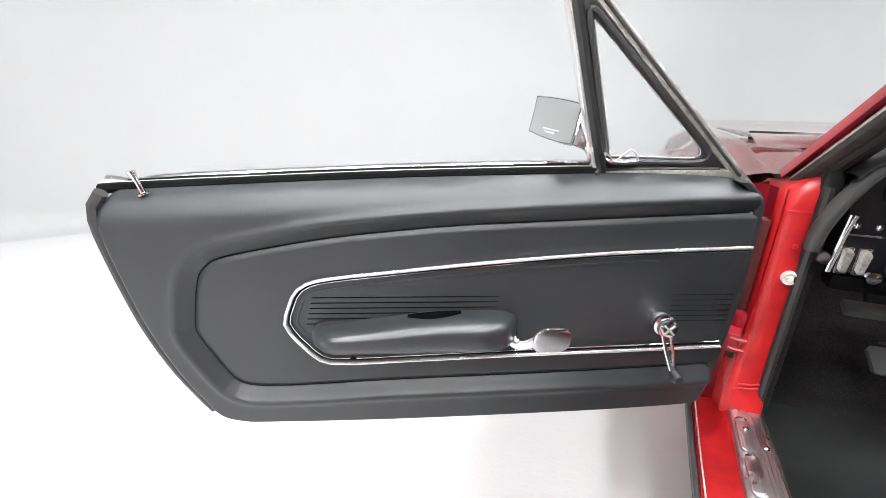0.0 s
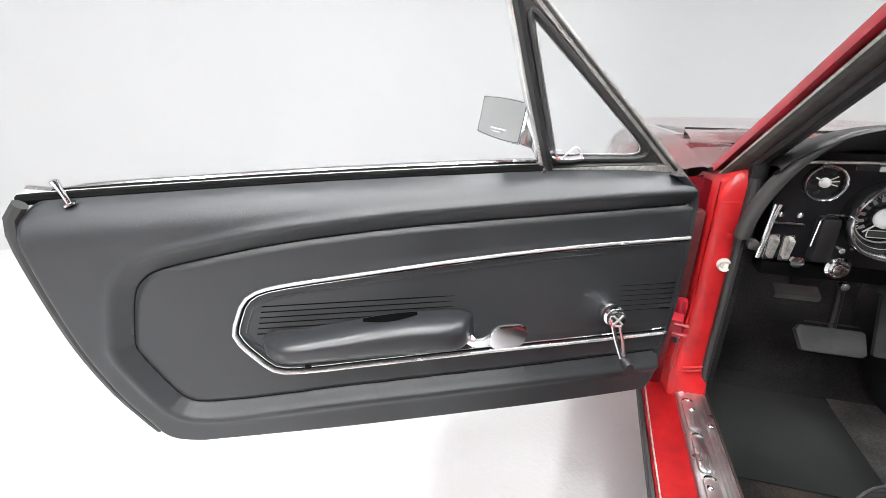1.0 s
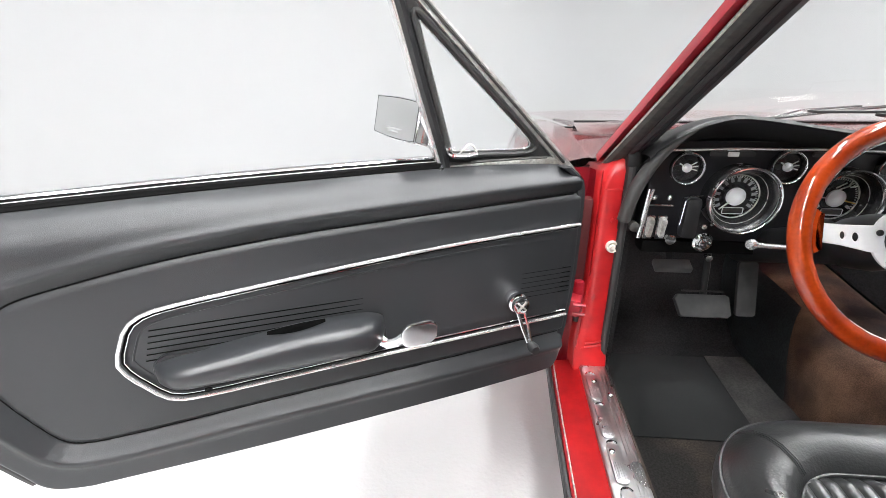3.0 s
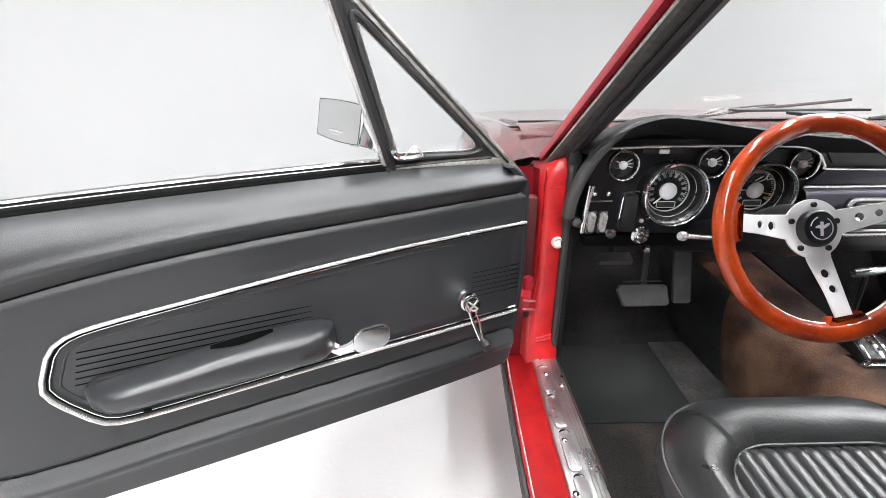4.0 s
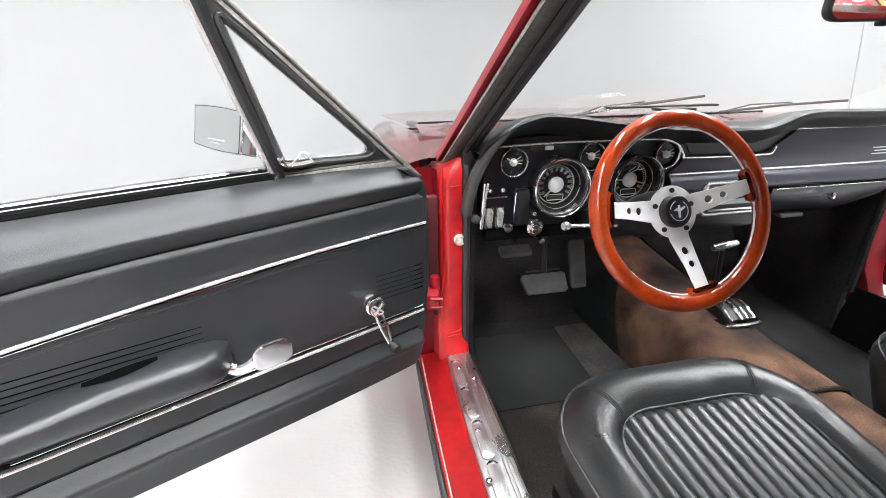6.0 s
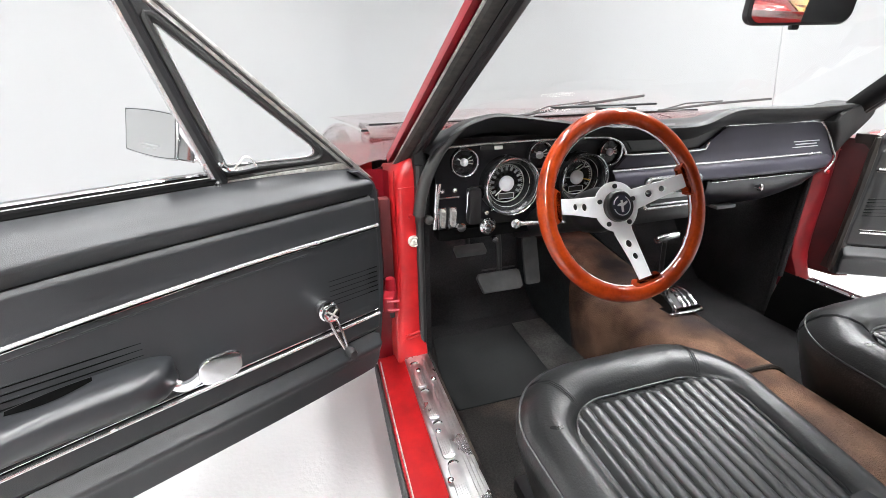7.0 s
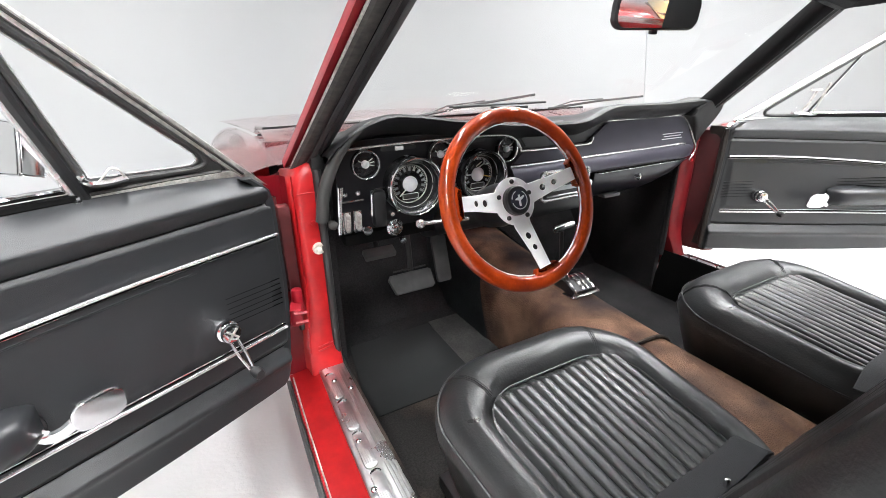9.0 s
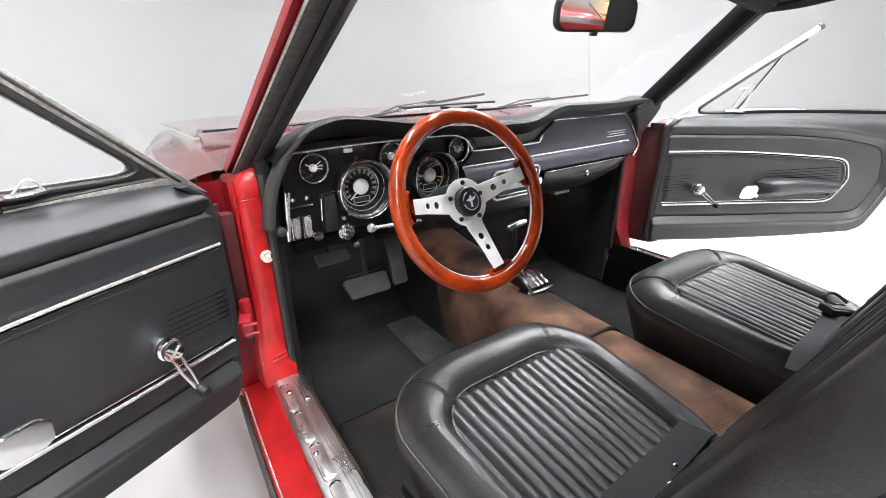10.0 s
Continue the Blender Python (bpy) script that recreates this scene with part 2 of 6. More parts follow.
FLOOR = surface("white_epoxy_floor", (0.555, 0.555, 0.555), 0.16, second=(0.535, 0.535, 0.535), var=1.2, grain=70, relief=0.28, depth=0.004, rough2=0.26)
MIRROR = surface("mirror_glass", (0.88, 0.89, 0.89), 0.015, 1.0, second=(0.86, 0.87, 0.87), var=3, grain=20, relief=0, rough2=0.02)
ETCH = surface("etched_marking", (0.35, 0.36, 0.36), 0.6, var=30, grain=300, relief=0)
GLASS = glass_pane("clear_glass")
LAMP = glowing("lamp_diffuser", (0.975, 0.99, 1.0), PANEL_GLOW)
PLASTIC = surface("black_plastic", (0.014, 0.014, 0.015), 0.35, var=20, grain=400, relief=0.05)
DARK_CHROME = surface("dark_chrome", (0.26, 0.26, 0.27), 0.16, 1.0, second=(0.16, 0.16, 0.17), var=25, grain=300, relief=0.05, rough2=0.3)
# Padding lightened along its rolled edge, for the light that falls there.
LIP_LIT = surface("lit_pad_edge", (0.052, 0.052, 0.050), 0.42, second=(0.036, 0.036, 0.035), var=9, grain=600, relief=0.2, depth=0.0005, spec=0.45)
EMBLEM = surface("silver_emblem", (0.90, 0.90, 0.92), 0.3, 0.15, var=30, grain=300, relief=0)
BLUE_BACK = surface("dark_blue_badge", (0.030, 0.031, 0.055), 0.3, var=30, grain=300, relief=0)


def varnished_wood():
    m, nt, b = nodes_of("varnished_wood")
    tx = texture(nt, "ShaderNodeTexNoise", 14, 5.0, (1, 1, 1))
    fine = texture(nt, "ShaderNodeTexNoise", 160, 3.0)
    mix = nt.nodes.new("ShaderNodeMix")
    mix.data_type, mix.blend_type = "RGBA", "MULTIPLY"
    mix.inputs["Factor"].default_value = 0.35
    nt.links.new(blend(nt, tx.outputs["Fac"], (0.20, 0.016, 0.003), (0.43, 0.052, 0.006)), mix.inputs["A"])
    nt.links.new(blend(nt, fine.outputs["Fac"], (0.5, 0.45, 0.4), (1.1, 1.1, 1.1)), mix.inputs["B"])
    nt.links.new(mix.outputs["Result"], b.inputs["Base Color"])
    b.inputs["Roughness"].default_value, b.inputs["Coat Weight"].default_value, b.inputs["Coat Roughness"].default_value = 0.35, 1.0, 0.02
    b.inputs["Specular IOR Level"].default_value = 0.1
    return m


WOOD = varnished_wood()


def worn_leather():
    """Black leather: fine grain, and gloss and colour that change softly from place to place."""
    m, nt, b = nodes_of("seat_leather")
    big = texture(nt, "ShaderNodeTexNoise", 9, 3.0)
    grain = texture(nt, "ShaderNodeTexNoise", 260, 2.0)
    wave = texture(nt, "ShaderNodeTexNoise", 26, 2.0)
    nt.links.new(blend(nt, big.outputs["Fac"], (0.021, 0.0215, 0.022), (0.037, 0.038, 0.039)), b.inputs["Base Color"])
    rr = nt.nodes.new("ShaderNodeMapRange")
    rr.inputs["To Min"].default_value, rr.inputs["To Max"].default_value = 0.22, 0.42
    nt.links.new(big.outputs["Fac"], rr.inputs["Value"])
    nt.links.new(rr.outputs["Result"], b.inputs["Roughness"])
    b.inputs["Specular IOR Level"].default_value = 0.68
    last = None
    for tx, power, far in ((wave, 0.12, 0.004), (grain, 0.30, 0.0014)):
        bp = nt.nodes.new("ShaderNodeBump")
        bp.inputs["Strength"].default_value, bp.inputs["Distance"].default_value = power, far
        nt.links.new(tx.outputs["Fac"], bp.inputs["Height"])
        if last:
            nt.links.new(last.outputs["Normal"], bp.inputs["Normal"])
        last = bp
    nt.links.new(last.outputs["Normal"], b.inputs["Normal"])
    return m


def faded_carpet():
    """Black carpet bleached to brown in soft patches, with a short pile."""
    m, nt, b = nodes_of("faded_brown_carpet")
    patch = texture(nt, "ShaderNodeTexNoise", 4.5, 3.0)
    tone = texture(nt, "ShaderNodeTexNoise", 11, 4.0)
    pile = texture(nt, "ShaderNodeTexNoise", 420, 2.0)
    brown = blend(nt, tone.outputs["Fac"], (0.095, 0.052, 0.037), (0.255, 0.148, 0.098), 0.32, 0.68)
    mix = nt.nodes.new("ShaderNodeMix")
    mix.data_type = "RGBA"
    nt.links.new(blend(nt, patch.outputs["Fac"], (0, 0, 0), (1, 1, 1), 0.38, 0.58), mix.inputs["Factor"])
    mix.inputs["A"].default_value = (0.046, 0.037, 0.037, 1)
    nt.links.new(brown, mix.inputs["B"])
    dirt = nt.nodes.new("ShaderNodeMix")
    dirt.data_type, dirt.blend_type = "RGBA", "MULTIPLY"
    dirt.inputs["Factor"].default_value = 0.45
    nt.links.new(mix.outputs["Result"], dirt.inputs["A"])
    nt.links.new(blend(nt, pile.outputs["Fac"], (0.3, 0.3, 0.3), (1.3, 1.3, 1.3), 0.35, 0.65), dirt.inputs["B"])
    nt.links.new(dirt.outputs["Result"], b.inputs["Base Color"])
    b.inputs["Roughness"].default_value, b.inputs["Specular IOR Level"].default_value = 0.95, 0.1
    bp = nt.nodes.new("ShaderNodeBump")
    bp.inputs["Strength"].default_value, bp.inputs["Distance"].default_value = 0.8, 0.004
    nt.links.new(pile.outputs["Fac"], bp.inputs["Height"])
    nt.links.new(bp.outputs["Normal"], b.inputs["Normal"])
    return m


LEATHER = worn_leather()
CARPET_BROWN = faded_carpet()
CARPET_NAVY = surface("blue_black_carpet", (0.034, 0.033, 0.034), 0.95, second=(0.018, 0.018, 0.019), var=8, grain=600, relief=0.9, depth=0.004, spec=0.1, soil=0.5)
FLANK_CLOTH = surface("grey_black_cover", (0.058, 0.064, 0.068), 0.8, second=(0.032, 0.036, 0.039), var=9, grain=500, relief=0.5, depth=0.002, spec=0.25, soil=0.3)
YELLOW = surface("yellow_paint", (0.60, 0.44, 0.16), 0.25, second=(0.52, 0.37, 0.12), var=5, grain=900, relief=0.01, coat=1.0)

# ---- the studio ----
def studio_loop(inset, n=10):
    """The plan of the room, a rounded square turned by 45 degrees."""
    half, r = 6.0 - inset, 2.2 - inset
    c, s = math.cos(radians(45)), math.sin(radians(45))
    pts = []
    for x, y in rounded(2 * half, 2 * half, r, n):
        x, y = x + 0.0, y - 2.2
        pts.append((c * x - s * y, s * x + c * y))
    return pts


def build_studio():
    bm = bmesh.new()
    rows = []
    for k in range(7):
        a = radians(90 * k / 6)
        rows.append([Vector((x, y, 0.18 * (1 - math.cos(a)))) for x, y in studio_loop(0.18 * (1 - math.sin(a)))])
    rows.append([Vector((x, y, 3.7)) for x, y in studio_loop(0)])
    grid(bm, rows, True)
    wall = part("wall", bm, WALL)
    tagged(wall, "smooth white painted studio wall with a coved foot", "wall", kind="structure")
    bm = bmesh.new()
    bm.faces.new([bm.verts.new((x, y, 0)) for x, y in studio_loop(0.18)])
    ob = part("floor", bm, FLOOR)
    tagged(ob, "glossy white coated concrete studio floor", "floor", kind="structure")
    bm = bmesh.new()
    lo = [bm.verts.new((x, y, 3.7)) for x, y in studio_loop(0)]
    bm.faces.new(lo)
    tagged(part("ceiling", bm, CEILING), "plain light grey studio ceiling", "ceiling", kind="structure")
    lamp = thing("ceiling_light", pose(-2.05, -1.1, 3.69), "long white ceiling light with a bright diffuser", "ceiling light", "ceiling lights")
    part("frame", plate(rounded(0.38, 1.3, 0.03), -0.05, None, [rounded(0.30, 1.22, 0.02)]), WALL, lamp)
    for y in (-0.465, -0.155, 0.155, 0.465):
        part("diffuser", boxed((0, y, -0.03), (0.30, 0.235, 0.01)), LAMP, lamp, "bright white diffuser")
    for i in range(8):
        for j in range(7):
            x, y = -4.75 + 1.35 * i, 4.15 - 1.75 * j
            if -3.0 < x < 3.6 and -4.7 < y and y - x < 1.5 and y + x < 6.4 and (i, j) != (2, 3):
                copy_thing(lamp, pose(x, y, 3.69))


build_studio()

# ---- the car's shell ----
car = thing("car", pose(0, 0, 0), "bright red classic two-door car with both doors open", "car")


def hood_height(x, y):
    crown = 0.895 - 0.030 * (abs(x) / 0.84) ** 3
    return crown - 0.066 * max(0, y - 0.40) ** 1.1


def bow(y):
    """How far the sill swings out behind the hinge pillar."""
    d = max(0.0, -y)
    return 0.05 * d / (1 + d)


FACE_ON = Matrix(((1, 0, 0, 0), (0, 0, 1, 0), (0, 1, 0, 0), (0, 0, 0, 1)))   # x, y, z -> x, z, y


def build_shell():
    bm = bmesh.new()
    grid(bm, [[Vector((x, y, hood_height(x, y))) for x in np.linspace(-0.695, 0.695, 15)] for y in np.linspace(0.42, 1.95, 16)])
    bmesh.ops.solidify(bm, geom=bm.faces[:], thickness=0.012)
    part("hood", bm, RED, car)
    bm = bmesh.new()
    grid(bm, [[Vector((x, y, z)) for x in np.linspace(-0.69, 0.69, 9)] for y, z in ((0.30, 0.872), (0.33, 0.880), (0.37, 0.886), (0.412, 0.888))])
    bmesh.ops.solidify(bm, geom=bm.faces[:], thickness=0.01)
    part("cowl", bm, RED, car)
    for s in (-1, 1):
        bm = bmesh.new()
        grid(bm, [[Vector((s * (0.600 + 0.103 * t), y, 0.868 * (1 - t) + (hood_height(0.70, 0.42) - 0.006 - 0.020 * smooth01(0.45, 0.08, y)) * t)) for t in (0, 0.3, 0.6, 0.85, 1)] for y in np.linspace(0.075, 0.43, 8)])
        bmesh.ops.solidify(bm, geom=bm.faces[:], thickness=0.006)
        part("cowl_side", bm, RED, car)
    bm = bmesh.new()
    grid(bm, [[Vector((x, 1.95 + 0.02 * math.cos(x * 1.6), z)) for x in np.linspace(-0.74, 0.74, 9)] for z in (0.42, 0.50, 0.56, 0.61)])
    bmesh.ops.solidify(bm, geom=bm.faces[:], thickness=0.02)
    part("front_panel", bm, RED, car)
    for s in (-1, 1):
        bm = bmesh.new()
        prof = [tuple(p[:2]) for p in spline([(a, b, 0) for a, b in ((0.702, 0.0), (0.74, -0.006), (0.78, -0.026), (0.815, -0.060), (0.842, -0.108), (0.860, -0.18), (0.866, -0.30), (0.872, -0.55), (0.84, -0.66))], 5)]
        grid(bm, [[Vector((s * a, y, hood_height(min(a, 0.84), max(y, 0.3)) - 0.004 + b * (1 if y > 0.6 else 0.62) - 0.020 * smooth01(0.45, 0.08, y))) for a, b in prof] for y in np.linspace(0.075, 1.95, 20)])
        for v in bm.verts:      # drawn in and down towards the nose
            k = smooth01(0.7, 1.95, v.co.y)
            v.co.x, v.co.z = v.co.x * (1 - 0.08 * k), v.co.z - 0.03 * k
        bmesh.ops.solidify(bm, geom=bm.faces[:], thickness=0.008)
        part("fender", bm, RED, car)
        # hinge pillar, a folded steel column
        plan = [(0.632, 0.16), (0.632, 0.010), (0.635, 0.003), (0.641, 0.0), (0.676, 0.0), (0.688, 0.003), (0.695, 0.010), (0.698, 0.022), (0.700, 0.06), (0.700, 0.16)]
        bm = bmesh.new()
        rows = []
        for z in (0.335, 0.36, 0.38, 0.40, 0.425, 0.46, 0.52, 0.60, 0.70, 0.78, 0.81, 0.84, 0.86, 0.875, 0.89, 0.90):
            flare, wide, lean = 0.03 * smooth01(0.46, 0.335, z), 0.014 * smooth01(0.55, 0.36, z), 0.04 * smooth01(0.84, 0.90, z)
            rows.append([Vector((s * (a + (wide if i >= 4 else 0) - 0.3 * lean + ((-0.027 + 0.034 * smooth01(0.50, 0.40, z)) if s > 0 and i < 4 else 0) - (0.048 * smooth01(0.815, 0.89, z) * (a - 0.632) / 0.068 if s < 0 else 0)), y - flare * (1 if 1 <= i <= 6 else 0.3) + (lean if y < 0.05 else 0), min(z, 0.905 - 0.6 * max(0.0, y - 0.03)))) for i, (a, y) in enumerate(plan)])
        grid(bm, rows, True, False, True)
        # The passenger side's red is darkened for the shade it stands in.
        part("hinge_pillar", bm, RED_JAMB if s < 0 else SHADED_JAMB, car, "red painted door jamb")
        # set-back hinge face between jamb and fender, its red darkened for shade
        bm = bmesh.new()
        grid(bm, [[Vector((s * x, y - 0.02 * smooth01(0.46, 0.34, z), z)) for x, y in ((0.700, 0.030), (0.708, 0.052), (0.725, 0.058), (0.740, 0.060), (0.752, 0.062), (0.762, 0.070))] for z in np.linspace(0.34, 0.835, 12)])
        bmesh.ops.solidify(bm, geom=bm.faces[:], thickness=0.004)
        part("hinge_face", bm, RED_DIMMED if s < 0 else SHADED_JAMB, car, "dull hinge face, red darkened for its shade")
        low = 0.10 if s < 0 else 0.0
        flange = plate([(0.690, 0.22 + low), (0.855, 0.25 + 1.5 * low), (0.858, 0.66), (0.835, 0.735), (0.80, 0.785), (0.76, 0.815), (0.70, 0.832)], 0.006, FACE_ON @ pose(0, 0, 0.095))
        if s < 0:
            flange.transform(Matrix.Diagonal((-1, 1, 1, 1)))
        fl = part("fender_flange", flange, SHADED_RED, car, "inner fender flange in shade-darkened red")
        part("flange_bolt", turned([(0.007, 0), (0.006, 0.004), (0, 0.005)], pose(s * 0.742, 0.094, 0.810, 90), 10), WORN_CHROME, fl)
        for a, z in ((0.668, 0.41), (0.69, 0.41), (0.66, 0.735)):
            part("jamb_screw", turned([(0.006, 0), (0.005, 0.003), (0, 0.004)], pose(s * a, -0.006 if z < 0.5 else 0, z, 90), 10), RED_JAMB, car)
        if s < 0:
            bump = part("door_bumper", turned([(0, 0.012), (0.005, 0.012), (0.006, 0.006), (0.008, 0.006), (0.0115, 0.010), (0.0135, 0.006), (0.0135, 0)], pose(s * 0.655, 0.0, 0.675, 90), 20), IVORY, car, "ivory rubber door bumper")
            part("bumper_screw", turned([(0.005, 0), (0.005, 0.009), (0, 0.009)], pose(s * 0.655, 0.0, 0.675, 90), 12), RUBBER, bump)
        # hinge arm between pillar and door, in the same shade-darkened reds
        paint = RED_DIMMED if s < 0 else SHADED_JAMB
        for z, tall, hx in ((0.548, 0.040, s * (0.722 if s < 0 else 0.765)), (0.775, 0.050, s * 0.768)):
            hinge = part("door_hinge", boxed((hx, -0.020, z), (0.026, 0.080, tall), 0.005, pose(0, 0, 0, 0, 0, s * 15)), paint, car)
            part("hinge_knuckle", turned([(0, -0.030), (0.010, -0.030), (0.012, -0.026), (0.012, 0.026), (0.010, 0.032), (0, 0.033)], pose(hx - s * 0.004, -0.016, z + 0.016), 14), paint, hinge)
            for k in (-1, 1):
                part("hinge_rib", tube([(hx - 0.013, -0.058, z + 0.011 * k), (hx + 0.013, -0.062, z + 0.011 * k)], 0.0035, 6), paint, hinge)
            part("hinge_pin", turned([(0, -0.022), (0.005, -0.022), (0.006, -0.016), (0.006, 0)], pose(hx - s * 0.002, -0.034, z - 0.022), 10), RUBBER, hinge)
        # darkened blocks in place of the shaded gap behind the door's leading edge
        part("hinge_cavity", boxed((s * 0.735, 0.056, 0.675), (0.030, 0.010, 0.23), 0.003), SHADED_RED, car)
        if s < 0:
            part("hinge_slot", boxed((-0.7135, 0.030, 0.675), (0.024, 0.030, 0.200), 0.003), SHADED_RED, car, "dark red block for the shade behind the door edge")
            for z in (0.424, 0.434):
                part("jamb_ridge", tube([(-0.650, -0.011, z + 0.004), (-0.664, -0.013, z), (-0.686, -0.012, z - 0.004)], 0.0022, 6), RED_JAMB, car)
            part("jamb_fold", tube([(-0.6925, 0.0035, 0.84), (-0.6925, 0.0035, 0.60), (-0.700, -0.003, 0.48), (-0.706, -0.014, 0.42)], 0.0020, 6), RED_JAMB, car)
        part("jamb_seam", tube([(s * 0.634, -0.0005, 0.800), (s * 0.660, -0.0015, 0.802), (s * 0.686, -0.001, 0.801)], 0.0014, 6), RED_JAMB, car)
        # rocker and sill
        bm = bmesh.new()
        prof = [(0.66, 0.15), (0.715, 0.22), (0.745, 0.29), (0.757, 0.335), (0.757, 0.354), (0.704, 0.360), (0.694, 0.367), (0.634, 0.368)]
        grid(bm, [[Vector((s * (a + bow(y)), y, z)) for a, z in prof] for y in np.linspace(0.02, -1.35, 14)])
        bmesh.ops.solidify(bm, geom=bm.faces[:], thickness=0.006)
        part("rocker_panel", bm, RED_JAMB if s < 0 else SHADED_JAMB, car)
        bm = bmesh.new()
        grid(bm, [[Vector((s * (a + 0.5 * bow(y)), y, z)) for a, z in (((0.640, 0.366), (0.630, 0.369), (0.622, 0.360), (0.612, 0.30), (0.606, 0.222)) if s < 0 else ((0.660, 0.370), (0.652, 0.388), (0.636, 0.392), (0.608, 0.30), (0.602, 0.222)))] for y in np.linspace(0.02, -1.35, 14)])
        part("sill_carpet", bm, CARPET_BLACK if s < 0 else FELT_AND_SHADE, car)
        bm = bmesh.new()
        sweep(bm, [(s * (0.763 + bow(y)), y, 0.350) for y in np.linspace(0.0, -1.3, 14)], [(-0.005, -0.012), (0.005, -0.012), (0.005, 0.003), (0.002, 0.006), (-0.003, 0.005), (-0.005, 0.001)])
        part("sill_seal", bm, RUBBER, car, "black rubber sill edge")
        part("sill_bead", tube([(s * (0.752 + bow(y)), y, 0.3595) for y in np.linspace(0.0, -1.3, 14)], 0.0016, 6), WORN_CHROME, car)
        ys = np.linspace(0.012, -1.16, 26)
        bm = bmesh.new()
        sheet = [(0.694, 0.366), (0.693, 0.3735), (0.690, 0.375), (0.664, 0.3745), (0.660, 0.3735), (0.656, 0.3745), (0.640, 0.3745), (0.634, 0.373), (0.631, 0.366)]
        grid(bm, [[Vector((s * (a + bow(y) * (0.4 + 0.6 * (a - 0.631) / 0.063)), y, z)) for a, z in sheet] for y in ys], True, False, True)
        sill = part("sill_plate", bm, SILL_METAL, car, "scuffed aluminium sill plate")
        for k in range(11):
            y = -0.104 - 0.102 * k
            out = s * (0.677 + 0.5 * bow(y))
            bm = plate(rounded(0.025, 0.092, 0.011), 0.0065, pose(out, y, 0.3745, 0, 0, s * 2.0), bevel=0.0025)
            for q in range(5):
                block(bm, (out + (q - 2) * 0.0040, y - 0.020, 0.3812), (0.0018, 0.036, 0.0012), 0.0004, None, 1)
            part("raised_pad", bm, SILL_METAL, sill)
            lip = [(out + 0.0105 * math.cos(radians(v)), y + 0.037 + 0.0105 * math.sin(radians(v)), 0.3812) for v in range(20, 161, 20)]
            part("pad_lip", tube(lip, 0.0022, 6), CHROME, sill)
        for a in (0.653, 0.646, 0.639):
            part("sill_rib", tube([(s * (a + 0.5 * bow(y)), y, 0.3748) for y in ys[1:-1]], 0.0017, 6), SILL_METAL, sill)
        for a, y in ((0.686, 0.0), (0.640, -0.012), (0.672, -0.088), (0.645, -0.13), (0.676, -0.286), (0.685, -0.40)):
            part("sill_screw", turned([(0.006, 0), (0.0055, 0.003), (0.003, 0.005), (0, 0.0055)], pose(s * (a + bow(y)), y, 0.3755 if y > -0.08 else 0.380), 12), CHROME, sill)
        # windscreen pillar: painted outer face, weather seal, inner trim
        base_o, top_o = Vector((s * (0.684 if s < 0 else 0.715), 0.015, 0.885)), Vector((s * (0.607 if s < 0 else 0.592), -0.372, 1.205))
        base_i, top_i = Vector((s * (0.612 if s < 0 else 0.648), 0.02, 0.885)), Vector((s * (0.515 if s < 0 else 0.530), -0.355, 1.205))
        up_o, up_i = (top_o - base_o), (top_i - base_i)
        bm = bmesh.new()
        rows = []
        for t in np.linspace(-0.12, 1.02, 8):
            o, i = base_o + up_o * t, base_i + up_i * t
            ahead = Vector((0, 0.034, 0.022)) * (1 if s < 0 else 0.25)
            rows.append([o, o + ahead * 0.5, (o * 0.75 + i * 0.25) + ahead, (o * 0.3 + i * 0.7) + ahead, i + ahead * 0.5, i + Vector((0, 0.012, 0.01)), o * 0.72 + i * 0.28 + Vector((0, 0.004, 0.004))])
        grid(bm, rows, True, False, True)
        part("windscreen_pillar", bm, RED_DIMMED, car, "red windscreen pillar", 80)
        def on_pillar(f, back):
            return [(base_o + up_o * t) * (1 - f) + (base_i + up_i * t) * f + Vector((0, -back, -back * 0.8)) for t in np.linspace(-0.20, 1.03, 10)]
        part("weather_seal", tube(on_pillar(0.36, 0.006), 0.015, 10, flat=0.8), OLD_RUBBER, car, "weathered grey-black door seal")
        part("seal_lip", tube(on_pillar(0.55, 0.011), 0.009, 8), RUBBER, car)
        part("seal_groove", tube(on_pillar(0.455, 0.012), 0.0035, 6), FELT_AND_SHADE, car)
        part("seal_lip", tube(on_pillar(0.20, 0.003), 0.004, 8), WORN_CHROME, car)
        bm = bmesh.new()
        cols = [on_pillar(f, b) for f, b in ((0.44 if s < 0 else 0.0, -0.002), (0.5 if s < 0 else 0.02, 0.010), (0.75, 0.016), (0.98, 0.008), (1.03, 0.0), (1.04, -0.014), (0.95, -0.022))]
        grid(bm, cols)
        part("pillar_trim", bm, PADDING, car, "black inner pillar trim")
        # kick panel inside the pillar
        part("kick_panel", boxed((s * (0.622 if s < 0 else 0.605), 0.27, 0.52), (0.025, 0.50, 0.56), 0.008), CARPET_NAVY, car)
        part("pillar_seal", tube([(s * (0.640 if s < 0 else 0.606), -0.004 if s < 0 else 0.012, z) for z in (0.385, 0.5, 0.7, 0.85)], 0.009, 8), RUBBER if s < 0 else CARPET_NAVY, car, "black rubber edge seal")
        # roof rail over the door
        sag = 0.0 if s < 0 else 0.026
